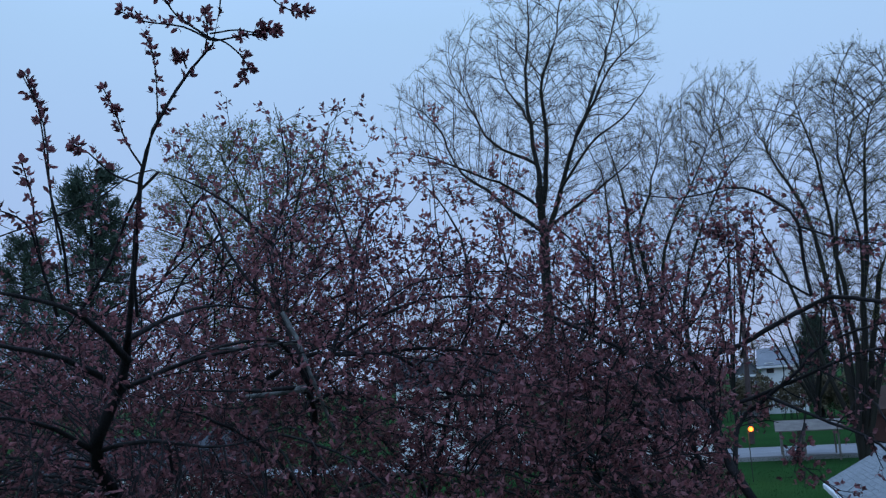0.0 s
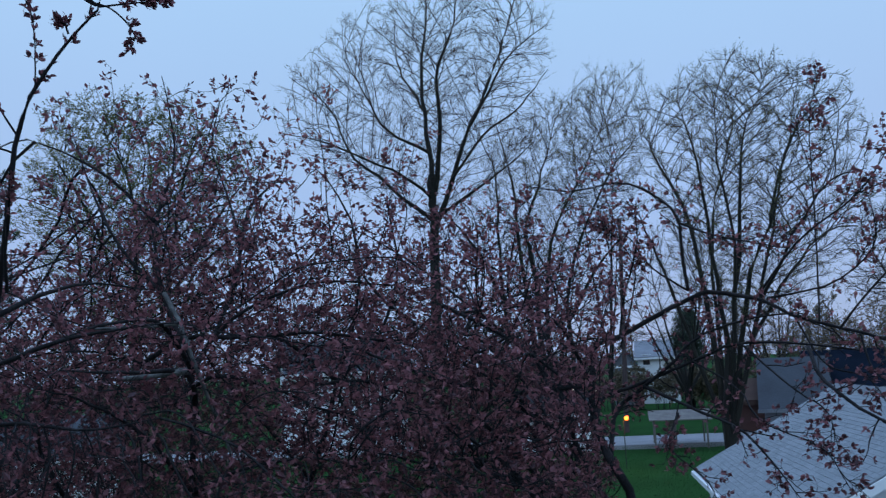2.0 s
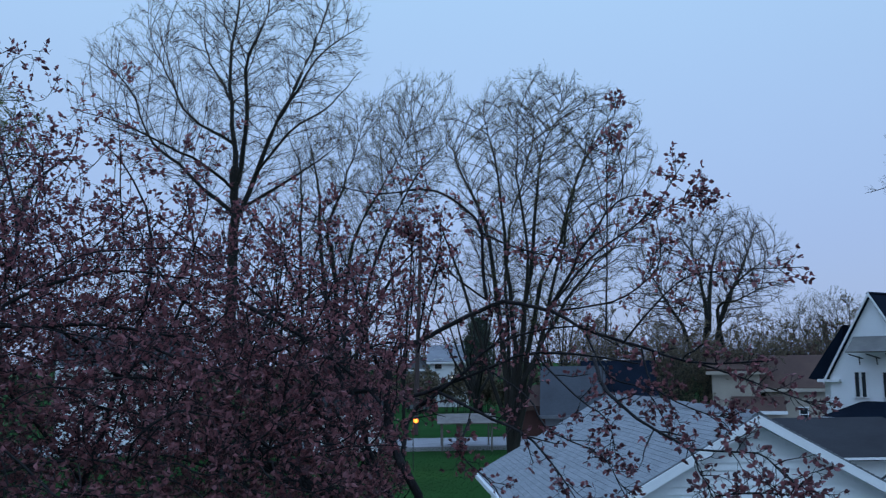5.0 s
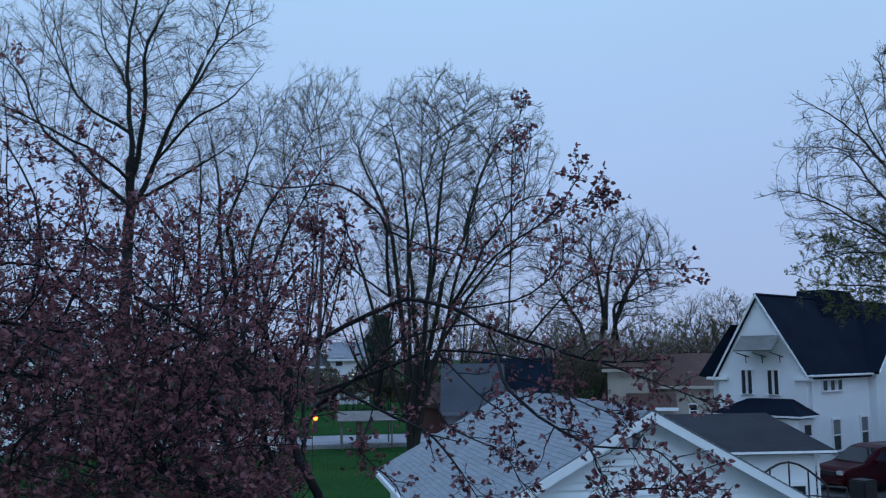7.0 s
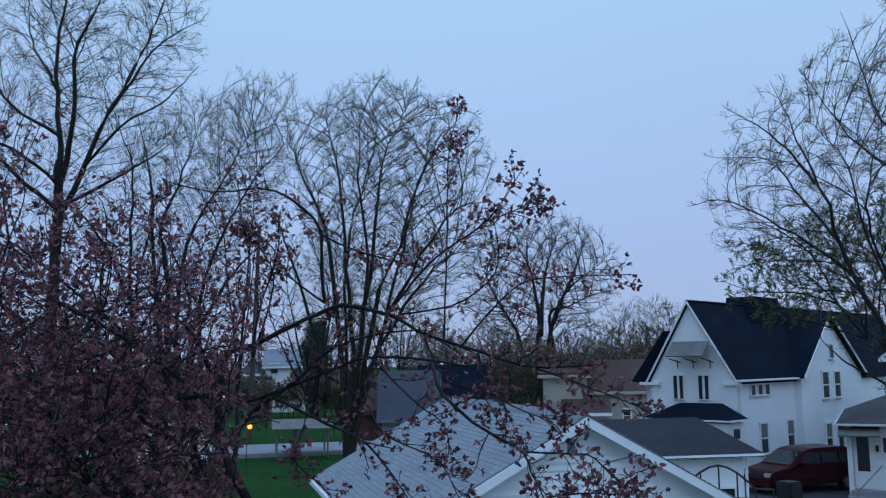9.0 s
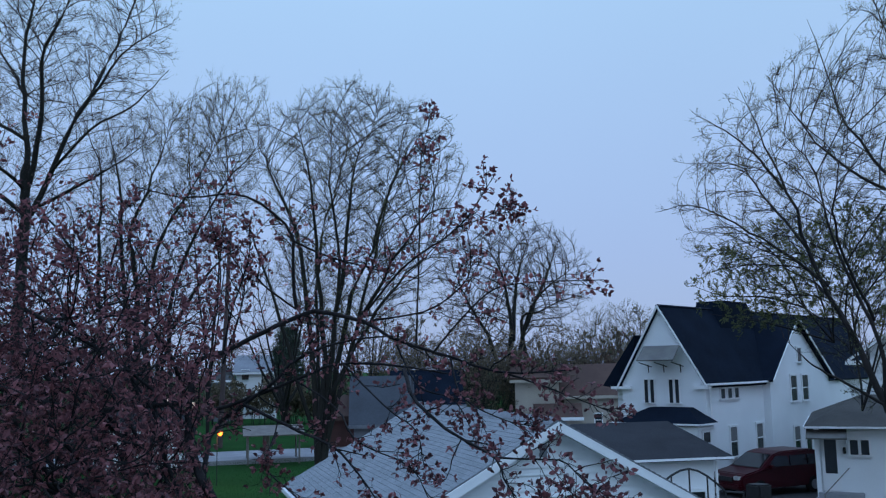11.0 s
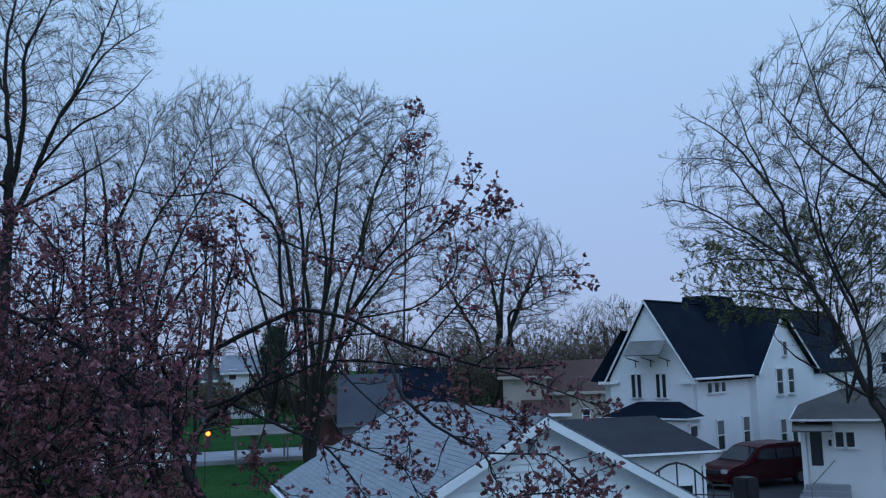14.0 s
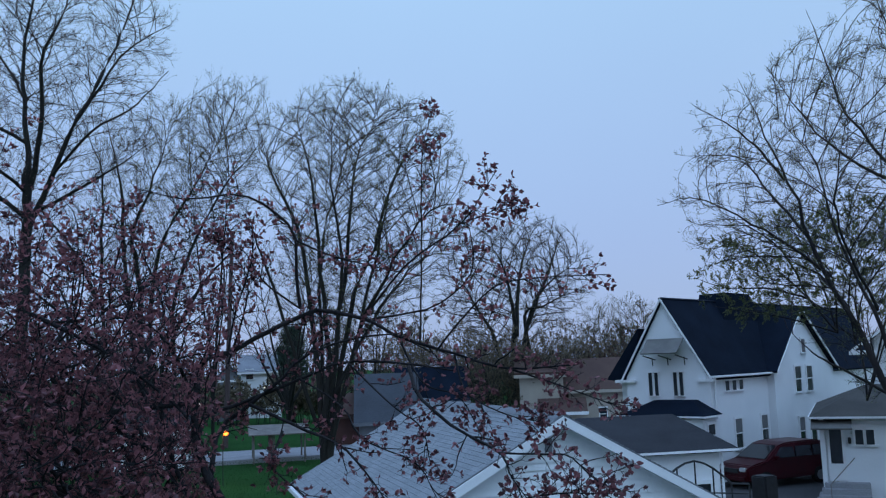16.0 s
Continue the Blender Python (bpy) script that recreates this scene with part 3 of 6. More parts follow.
# ---- white house with black roof ----
def build_house():
    ang = 16.1
    h = thing("white_house", pose(29.65, 27.74, 0, 0, 0, ang), "tall white clapboard house with steep black shingle roof", "house")
    D, E, A = 4.02, 4.62, 7.87
    xr, xw, xb = 5.75, 13.16, 22.0
    # main body, gable towards minus x
    body = [(0, -0.15), (D, -0.15), (D, E), (D / 2, A), (0, E)]
    vs = [(0, y, z) for y, z in body] + [(xb, y, z) for y, z in body]
    k = 5
    part("wall", mesh_of("wall", vs, [tuple(range(k - 1, -1, -1)), tuple(range(k, 2 * k))] + [(i, (i + 1) % k, (i + 1) % k + k, i + k) for i in range(k)], M_SIDING), h)
    S = (A - E) / (D / 2)
    gable_roof(h, 0, xb, 0, D, E, A, M_BLACKROOF, over=0.22, rake=0.14, thick=0.12, axis="x")
    for s, y in ((-1, -0.22), (1, D + 0.22)):
        part("rake_board", board_between("rake_board", (-0.14, D / 2, A + 0.10), (-0.14, y, E - 0.22 * S + 0.10), 0.04, 0.15, M_TRIM, (-1, 0, 0)), h)
        part("eave_return", box("eave_return", -0.16, 0.05, y - 0.05 if s < 0 else D - 0.5, 0.5 if s < 0 else y + 0.3, E - 0.34, E - 0.22, M_TRIM), h)
    part("gutter", box("gutter", -0.3, xr, -0.36, -0.20, E - 0.20, E - 0.11, M_TRIM, 0.02), h)
    part("corner_board", box("corner_board", -0.02, 0.16, -0.03, 0.12, 0, E - 0.2, M_TRIM), h)
    part("downspout", rod("downspout", (0.28, -0.10, E - 0.3), (0.28, -0.10, 0.1), 0.045, M_TRIM), h)
    # taller part of the roof behind
    part("roof", prism_y("roof", [(4.4, 6.2), (9.8, 6.2), (7.6, 8.33), (5.1, 8.33)], D / 2 - 0.6, D / 2 + 0.8, M_BLACKROOF), h)
    part("roof", mesh_of("roof", [(0.7, D - 0.30, 6.7), (8, D - 0.30, 6.7), (8, D + 1.5, 4.4), (0.7, D + 1.5, 4.4), (0.7, D, 4.2), (8, D, 4.2)], [(0, 3, 2, 1), (0, 4, 3), (1, 2, 5), (3, 4, 5, 2), (0, 1, 5, 4)], M_BLACKROOF), h)
    part("rear_wall", box("rear_wall", 1.5, 7.8, D, D + 1.2, -0.1, 4.3, M_SIDING), h)
    # wing gable towards the yard
    wing = [(xr, -0.15), (xw, -0.15), (xw, E), (8.96, 7.40), (xr, E)]
    part("wing_wall", prism_y("wing_wall", wing, -0.35, D / 2, M_SIDING), h)
    xm = 8.96
    for x, q in ((xr - 0.2, [(xr - 0.2, E - 0.2), (xm, 7.46)]), (xw + 0.2, [(xm, 7.46), (xw + 0.2, E - 0.2)])):
        (xa, za), (xb, zb) = q
        part("roof", slab("roof", [(xa, -0.6, za + 0.12), (xb, -0.6, zb + 0.12), (xb, D / 2, zb + 0.12), (xa, D / 2, za + 0.12)], 0.12, M_BLACKROOF), h)
        part("rake_board", board_between("rake_board", (xa, -0.6, za + 0.12), (xb, -0.6, zb + 0.12), 0.04, 0.13, M_TRIM, (0, -1, 0)), h)
    # windows: the face x = 0 looks along minus x, the face y = 0 along minus y
    left = lambda y, z: pose(-0.01, y, z, 0, 0, -90)
    for y in (2.79, 2.50, 1.58, 1.29):
        window(h, left(y, 4.19), 0.19, 1.0, sash=False, frame_w=0.035, label="narrow upright window with dark glass")
    for x in (1.55, 2.22, 2.89):
        window(h, pose(x, -0.01, 4.04), 0.42, 0.42, sash=False, frame_w=0.06, label="small square window with dark glass")
    for x in (2.38, 5.05):
        window(h, pose(x, -0.01, 1.95), 0.66, 1.25, blind=1, label="sash window with drawn pale shade above")
    for x in (8.45, 9.87):
        window(h, pose(x, -0.36, 4.09), 0.72, 1.20, label="tall sash window with dark glass")
    window(h, pose(9.35, -0.36, 5.7), 0.5, 0.65, sash=False, label="attic window with grey glass", blind=1)
    for x in (8.5, 9.9):
        window(h, pose(x, -0.36, 1.6), 0.66, 1.3, blind=1, label="sash window with drawn pale shade above")
    # awning over the balcony door
    aw = part("awning", slab("awning", [(-1.1, 0.85, 5.50), (-0.16, 1.0, 6.12), (-0.16, 2.75, 6.12), (-1.1, 2.60, 5.50)][::-1], 0.05, M_AWNING), h, "weathered grey sheet awning")
    for y in (0.95, 1.75, 2.5):
        part("bracket", rod("bracket", (-1.05, y, 5.44), (-0.02, y, 5.25), 0.025, M_IRON, 6), aw)
        part("bracket", rod("bracket", (-0.30, y, 5.35), (-0.26, y, 5.0), 0.025, M_IRON, 6), aw)
    # hipped porch roof on the face x = 0
    pz, pe = 3.52, 2.92
    a, b, c, d = (-1.6, -0.5, pe), (-1.6, 3.6, pe), (0.02, 3.6, pe), (0.02, -0.5, pe)
    pr = mesh_of("porch_roof", [a, b, c, d, (-0.5, 0.6, pz), (-0.5, 2.4, pz), (0.02, 0.6, pz), (0.02, 2.4, pz)],
                 [(0, 4, 5, 1), (0, 3, 6, 4), (1, 5, 7, 2), (4, 6, 7, 5), (0, 1, 2, 3), (3, 2, 7, 6)], M_BLACKROOF)
    part("porch_roof", pr, h, "low hipped black porch roof")
    part("porch_fascia", box("porch_fascia", -1.66, 0.02, -0.56, 3.66, pe - 0.07, pe - 0.005, M_TRIM), h)
    part("porch_wall", box("porch_wall", -1.4, 0.0, -0.3, 3.4, -0.1, pe - 0.14, M_SIDING), h)
    window(h, pose(-1.41, 0.7, 2.1, 0, 0, -90), 0.6, 0.9, label="porch window with dark glass")
    window(h, pose(-0.75, -0.31, 2.1), 0.6, 0.9, label="porch window with dark glass")
    return h


build_house()


# ---- low dark-roofed outbuilding before the house ----
def build_outbuilding():
    o = thing("outbuilding", pose(20.78, 18.68, 0, 0, 0, -20), "low white outbuilding with shallow dark shingle roof", "shed")
    # front eave along minus x from the right-hand corner, roof rising to the back
    L, Dp, E, T = 4.9, 3.4, 2.72, 3.62
    part("wall", box("wall", -L + 0.3, -0.35, 0.35, 2 * Dp - 0.3, -0.15, E - 0.05, M_SIDING), o)
    vs = [(-L, 0, E), (0.1, 0, E), (0.1, 2 * Dp, E), (-L, 2 * Dp, E), (-L + 1.4, Dp, T - 0.08), (-0.3, Dp, T - 0.08)]
    part("roof", mesh_of("roof", vs + [(x, y, z - 0.1) for x, y, z in vs[:4]], [(0, 1, 5, 4), (1, 2, 5), (2, 3, 4, 5), (3, 0, 4), (9, 8, 7, 6), (0, 6, 7, 1), (1, 7, 8, 2), (2, 8, 9, 3), (3, 9, 6, 0)], M_DARKROOF), o)
    part("fascia", box("fascia", -L - 0.02, 0.12, -0.03, 0.0, E - 0.075, E - 0.01, M_TRIM), o)
    part("fascia", box("fascia", 0.1, 0.13, -0.03, 2 * Dp, E - 0.075, E - 0.01, M_TRIM), o)
    part("downspout", rod("downspout", (-0.3, 0.28, E - 0.15), (-0.3, 0.28, 0.1), 0.04, M_TRIM), o)
    window(o, pose(-1.1, 0.34, 1.35), 0.85, 0.75, sash=False, label="barred window with dark glass")
    return o


build_outbuilding()


def build_arch_gate():
    g = thing("garden_arch", pose(18.75, 18.25, 0.25, 0, 0, -20), "dark iron garden arch with bars beside the outbuilding", "garden arch")
    n = 10
    pts = [(-1.1 + 2.6 * i / n, 0, 1.75 + 0.55 * math.sin(math.pi * min(1, i / n * 1.25)) - 0.25 * max(0, i / n - 0.4)) for i in range(n + 1)]
    for a, b in zip(pts, pts[1:]):
        part("arch_bar", rod("arch_bar", a, b, 0.03, M_IRON, 6), g)
    for i in range(0, n + 1, 2):
        x, y, z = pts[i]
        part("upright", rod("upright", (x, y, -0.35), (x, y, z), 0.022, M_IRON, 6), g)
    part("rail", rod("rail", (-1.1, 0, 1.55), (1.5, 0, 1.35), 0.02, M_IRON, 6), g)
    part("rail", rod("rail", (-1.1, 0, 0.4), (1.5, 0, 0.4), 0.02, M_IRON, 6), g)


build_arch_gate()


# ---- white cottage with stoop ----
def build_cottage():
    c = thing("cottage", pose(28.65, 21.88, 0, 0, 0, -54.6), "white clapboard cottage with shallow grey roof and steps", "house")
    # x along the front eave, y to the back
    L, Dp, E, T = 7.0, 5.0, 3.05, 4.0
    part("wall", box("wall", 0.15, L, 0.5, 2 * Dp, -0.15, E - 0.05, M_SIDING), c)
    part("stoop_wall", box("stoop_wall", 0.05, 0.22, 0.35, 0.5, 0.5, E - 0.05, M_TRIM), c)
    vs = [(-0.25, 0, E), (L + 0.3, 0, E), (L + 0.3, 2 * Dp, E), (-0.25, 2 * Dp, E), (1.8, Dp, T), (L - 1.5, Dp, T)]
    part("roof", mesh_of("roof", vs + [(x, y, z - 0.1) for x, y, z in vs[:4]], [(0, 1, 5, 4), (1, 2, 5), (2, 3, 4, 5), (3, 0, 4), (9, 8, 7, 6), (0, 6, 7, 1), (1, 7, 8, 2), (2, 8, 9, 3), (3, 9, 6, 0)], M_GREYROOF), c)
    part("fascia", box("fascia", -0.28, L + 0.33, -0.04, 0.0, E - 0.085, E - 0.01, M_TRIM), c)
    part("fascia", box("fascia", -0.29, -0.25, -0.04, 2 * Dp, E - 0.085, E - 0.01, M_TRIM), c)
    d = part("door", box("door", 0.27, 0.87, 0.44, 0.5, 0.75, 2.65, M_TRIM), c, "white storm door with dark glass")
    part("door_glass", box("door_glass", 0.37, 0.77, 0.43, 0.438, 1.35, 2.58, M_GLASS), d)
    part("door_canopy", slab("door_canopy", [(-0.2, -0.45, 2.66), (1.15, -0.45, 2.66), (1.15, 0.49, 2.93), (-0.2, 0.49, 2.93)], 0.05, M_AWNING), c, "weathered grey sloping door canopy")
    part("canopy_bracket", rod("canopy_bracket", (1.1, -0.42, 2.60), (1.1, 0.46, 2.42), 0.03, M_TRIM, 6), c)
    window(c, pose(1.36, 0.49, 2.28), 0.26, 0.52, sash=False, label="small paned window with dark glass")
    window(c, pose(1.72, 0.49, 2.28), 0.26, 0.52, sash=False, label="small paned window with dark glass")
    window(c, pose(3.2, 0.49, 1.95), 0.7, 1.2, label="sash window with dark glass")
    for i in range(4):
        part("step", box("step", 0.1 - 0.1 * i, 1.6, -0.3 * i + 0.1, 0.5, -0.1, 0.70 - 0.18 * i, M_CONCRETE, 0.015), c)
    part("handrail", rod("handrail", (1.15, 0.42, 1.55), (0.30, -0.85, 0.75), 0.018, M_WOOD, 6), c)
    part("handrail_post", rod("handrail_post", (0.32, -0.82, -0.08), (0.32, -0.82, 0.77), 0.02, M_WOOD, 6), c)
    part("wall_lantern", box("wall_lantern", 0.98, 1.09, 0.36, 0.49, 2.05, 2.28, M_IRON, 0.02), c, "small dark wall lantern")
    part("bed_edge", box("bed_edge", 2.6, L, -0.5, -0.3, -0.1, 0.25, M_BRICKRED), c)
    # gabled upper storey behind
    part("upper_wall", prism_y("upper_wall", [(2.3, 2.9), (8.3, 2.9), (8.3, 5.9), (5.3, 7.95), (2.3, 5.9)], 7.5, 13.0, M_SIDING), c)
    gable_roof(c, 2.3, 8.3, 7.5, 13.0, 5.9, 7.95, M_GREYROOF, axis="y", over=0.9, rake=0.45)
    part("upper_rake_board", board_between("upper_rake_board", (1.4, 7.05, 5.42), (5.3, 7.05, 8.08), 0.04, 0.13, M_TRIM, (0, -1, 0)), c)
    part("upper_fascia", box("upper_fascia", 1.3, 2.5, 7.03, 7.3, 5.18, 5.36, M_TRIM), c)
    window(c, pose(3.6, 7.49, 4.9), 0.6, 0.9, label="upper sash window with dark glass")


build_cottage()


# ---- simpler houses farther off ----
def far_house(name, label, at_xy, ang, w, d, e, ridge, wall, roof, axis="x", windows=(), chimney=None, win_size=(0.8, 1.1), trim=None):
    h = thing(name, pose(at_xy[0], at_xy[1], 0, 0, 0, ang), label, "house")
    if axis == "x":
        body = [(0, -0.15), (d, -0.15), (d, e), (d / 2, ridge), (0, e)]
        vs = [(0, y, z) for y, z in body] + [(w, y, z) for y, z in body]
        k = 5
        part("wall", mesh_of("wall", vs, [tuple(range(k - 1, -1, -1)), tuple(range(k, 2 * k))] + [(i, (i + 1) % k, (i + 1) % k + k, i + k) for i in range(k)], wall), h)
    else:
        part("wall", prism_y("wall", [(0, -0.15), (w, -0.15), (w, e), (w / 2, ridge), (0, e)], 0, d, wall), h)
    gable_roof(h, 0, w, 0, d, e, ridge, roof, axis=axis, over=0.4, rake=0.35)
    part("fascia", box("fascia", -0.4, w + 0.4, -0.46, -0.41, e - 0.35, e - 0.12, trim or M_TRIM), h)
    for x, z in windows:
        window(h, pose(x, -0.01, z), *win_size, label="window with dark glass")
    if chimney:
        x, y, z = chimney
        part("chimney", box("chimney", x, x + 0.6, y, y + 0.6, e, z, M_BRICKRED), h)
    return h


far_house("beige_house", "beige clapboard house with brown shingle roof", (43.93, 55.07), -36, 4.5, 7.0, 3.25, 5.35, M_BEIGE, M_BROWNROOF, "x", ((2.5, 1.3),), trim=M_BEIGE, win_size=(0.5, 0.9))
far_house("beige_annex", "beige clapboard annex with shallow brown roof", (40.95, 57.23), -36, 3.3, 5.0, 4.5, 5.2, M_BEIGE, M_BROWNROOF, "x", (), trim=M_BEIGE)
far_house("beige_porch", "beige porch annex with low brown roof", (41.3, 54.9), -36, 2.9, 2.2, 1.75, 2.45, M_BEIGE, M_BROWNROOF, "x", ())
far_house("blue_roof_barn", "grey outbuilding with blue-grey metal roof", (27.5, 57.4), -27, 3.9, 7.0, 1.75, 4.75, M_GREYWALL, M_BLUEROOF, "x", (), trim=M_GREYWALL)
far_house("dark_house", "dark grey house with black shingle roof", (31.2, 58.2), -27, 4.6, 6.5, 2.9, 5.1, M_GREYWALL, M_BLACKROOF, "x", ((1.5, 1.8),), trim=M_GREYWALL)
far_house("far_white_house", "white two-storey house far across the street", (35.0, 104.4), -20, 4.6, 7.0, 5.4, 7.2, M_SIDING, M_GREYWALL, "x", ((1.0, 5.0), (3.4, 2.0)))
far_house("far_pale_house", "pale house far beyond the trees", (31.0, 101.0), -18, 2.6, 7.0, 4.6, 6.2, M_GREYWALL, M_BLUEROOF, "y", ((1.5, 3.2),))
far_house("street_garage", "small white garage beside the lawn", (11.0, 55.5), -8, 4.2, 5.0, 2.3, 3.2, M_SIDING, M_DARKROOF, "x", ((1.2, 1.3),))
far_house("neighbour_house", "white house half hidden behind crabapple branches", (-3.2, 62.0), 8, 8.0, 7.0, 5.4, 7.4, M_SIDING, M_BLUEROOF, "x", ((1.5, 4.2), (4.5, 4.2), (1.5, 1.6)))
far_house("brick_house", "low red-brown building behind the lawn", (26.2, 60.2), -27, 4.0, 5.0, 2.2, 3.4, M_BRICKRED, M_BROWNROOF, "x", (), trim=M_BROWNROOF)
far_house("low_white_house", "low white house beyond the scrubby hedge", (-16.0, 36.0), 12, 7.5, 6.0, 2.6, 3.9, M_SIDING, M_BLUEROOF, "x", ((1.5, 1.5), (4.0, 1.5)))
far_house("own_wall", "plain white house wall behind the viewpoint", (-9.0, -9.5), 0, 18.0, 7.0, 6.0, 8.5, M_SIDING, M_DARKROOF, "x", ((4.0, 4.5), (14.0, 4.5)))


# ---- minivan ----
def build_van():
    v = thing("minivan", pose(29.3, 26.6, 0.03, 0, 0, -7), "maroon minivan parked beside the white house", "car")
    Wv = 1.85
    prof = [(0.05, 0.35), (0.02, 0.75), (0.25, 0.92), (1.05, 1.08), (1.85, 1.62), (2.3, 1.72), (3.9, 1.74), (4.45, 1.62), (4.75, 1.0), (4.8, 0.45), (4.6, 0.32), (0.2, 0.28)]
    bm = bmesh.new()
    k = len(prof)
    ring = []
    for y in (-Wv / 2, Wv / 2):
        ring.append([bm.verts.new((x, y * (1 - 0.16 * max(0.0, z - 1.1) / 0.64), z)) for x, z in prof])
    a, b = ring
    for i in range(k):
        bm.faces.new((a[i], a[(i + 1) % k], b[(i + 1) % k], b[i]))
    bm.faces.new(a[::-1])
    bm.faces.new(b)
    bmesh.ops.recalc_face_normals(bm, faces=bm.faces[:])
    bmesh.ops.bevel(bm, geom=[e for e in bm.edges if e.is_manifold], offset=0.05, segments=2, affect="EDGES")
    me = bpy.data.meshes.new("body")
    bm.to_mesh(me)
    bm.free()
    me.materials.append(M_VANPAINT)
    body = part("body", me, v)
    part("windscreen", hull8("windscreen", [(1.06, -0.80, 1.13), (1.16, -0.80, 1.06), (1.16, 0.80, 1.06), (1.06, 0.80, 1.13), (1.76, -0.68, 1.615), (1.86, -0.68, 1.55), (1.86, 0.68, 1.55), (1.76, 0.68, 1.615)], M_CARGLASS), v)
    for s in (-1, 1):
        for x0, x1 in ((1.72, 2.55), (2.63, 3.5), (3.58, 4.35)):
            y = s * (Wv / 2 + 0.004)
            t = 1 - 0.16 * 0.42 / 0.64
            lean = 0.45 if x0 < 2 else 0.05
            part("side_window", hull8("side_window", [(x0 - lean * 0.6, y * 1.012, 1.14), (x1, y * 1.012, 1.14), (x1, y * 0.96, 1.14), (x0 - lean * 0.6, y * 0.96, 1.14), (x0 + lean * 0.4, y * t * 1.03, 1.54), (x1 - 0.03, y * t * 1.03, 1.54), (x1 - 0.03, y * t * 0.97, 1.54), (x0 + lean * 0.4, y * t * 0.97, 1.54)], M_GLASS), v)
        for x in (0.95, 3.85):
            w = part("wheel", rod("wheel", (x, s * 0.74, 0.33), (x, s * 0.95, 0.33), 0.33, M_TYRE, 20), v)
            part("rim", rod("rim", (x, s * 0.93, 0.33), (x, s * 0.962, 0.33), 0.2, M_ALLOY, 14), w)
        part("headlight", box("headlight", -0.01, 0.22, s * 0.62 - 0.17, s * 0.62 + 0.17, 0.68, 0.84, M_HEADLAMP, 0.03), v)
        part("tail_light", box("tail_light", 4.62, 4.8, s * 0.82 - 0.08, s * 0.82 + 0.08, 0.85, 1.25, M_BRICKRED, 0.02), v)
        part("mirror", box("mirror", 1.45, 1.6, s * 1.0 - 0.09, s * 1.0 + 0.09, 1.08, 1.22, M_VANPAINT, 0.02), v)
    part("bumper", box("bumper", -0.06, 0.18, -0.86, 0.86, 0.3, 0.52, M_VANPAINT, 0.05), v)
    part("grille", box("grille", -0.015, 0.08, -0.4, 0.4, 0.62, 0.78, M_IRON, 0.01), v)


build_van()

tagged(new("trash_bin", box("trash_bin", 26.15, 26.8, 22.25, 22.9, 0, 1.12, M_IRON, 0.05)), "dark wheeled refuse bin standing on the driveway", "bin")


# ---- street lamp, pole, picnic shelter on the lawn ----
def build_lamp():
    l = thing("yard_lamp", pose(14.1, 44.9, -0.12), "lit orange yard lamp on a thin dark post", "lamp")
    part("post", rod("post", (0, 0, 0), (0, 0, 2.4), 0.022, M_IRON), l)
    part("arm", rod("arm", (0, 0, 2.35), (0.25, -0.1, 2.5), 0.03, M_IRON), l)
    me = bpy.data.meshes.new("globe")
    bm = bmesh.new()
    bmesh.ops.create_icosphere(bm, subdivisions=2, radius=0.125, matrix=Matrix.Translation((0.12, -0.1, 2.5)))
    bm.to_mesh(me)
    bm.free()
    me.materials.append(M_LAMP)
    part("globe", me, l, "glowing orange glass globe")
    part("cap", rod("cap", (0.12, -0.1, 2.69), (0.12, -0.1, 2.74), 0.12, M_IRON, 10, 0.05), l)


build_lamp()
gl = bpy.data.lights.new("lamp_glow", "POINT")
gl.energy, gl.color, gl.shadow_soft_size = 60, (1.0, 0.45, 0.12), 0.2
new("lamp_glow", gl).location = (14.1, 44.4, 2.3)


def porch_light(x, y, z):
    me = bpy.data.meshes.new("porch_light")
    bm = bmesh.new()
    bmesh.ops.create_icosphere(bm, subdivisions=1, radius=0.16, matrix=Matrix.Translation((x, y, z)))
    bm.to_mesh(me)
    bm.free()
    me.materials.append(M_WHITELAMP)
    return tagged(new("porch_light", me), "small warm white porch light under an eave", "lamp", group="porch lights")


def build_shelter():
    s = thing("picnic_shelter", pose(18.4, 53.0, -0.1, 0, 0, -18), "low weathered grey shelter roof on thin posts", "shelter")
    gable_roof(s, 0, 3.2, 0, 3.0, 1.75, 2.15, M_WOOD, axis="x", over=0.3, rake=0.2, thick=0.06)
    for x in (0.1, 1.1, 1.3, 3.1):
        for y in (0.1, 2.9):
            part("post", rod("post", (x, y, 0), (x, y, 1.8), 0.06, M_WOOD, 6), s)


build_shelter()


def utility_pole():
    p = thing("utility_pole", pose(21.2, 66.85, -0.12, 2, 1.5), "weathered leaning wooden utility pole", "pole")
    part("shaft", rod("shaft", (0, 0, 0), (0, 0, 16.0), 0.20, M_POLE, 10, 0.13), p)


utility_pole()

# ---- trees behind the crabapple ----
CROWN_TALL = ((28.4, 0.5, 5.5), (27.2, -2.4, 6.6), (24.8, -5.3, 7.2), (22.4, -8.1, 7.3), (19.9, -8.7, 6.9), (17.9, -8.2, 6.3), (15.9, -5.6, 4.8), (13.3, -1.8, 1.4))
CROWN_VASE = ((21.8, 1.1, 3.6), (20.9, -2.4, 6.0), (19.0, -3.9, 7.9), (16.6, -3.9, 8.7), (13.8, -3.1, 8.8), (11.5, -2.9, 7.9), (9.1, -1.8, 5.8), (6.5, -0.9, 1.8))
CROWN_MIDDLE = ((24.3, 5.6, 8.0), (22.7, 1.5, 7.9), (20.8, -1.8, 7.9), (18.0, -3.4, 7.9), (14.9, -4.2, 6.4), (12.6, -3.4, 4.9), (10.4, -1.3, 2.6))
tall_limbs = []
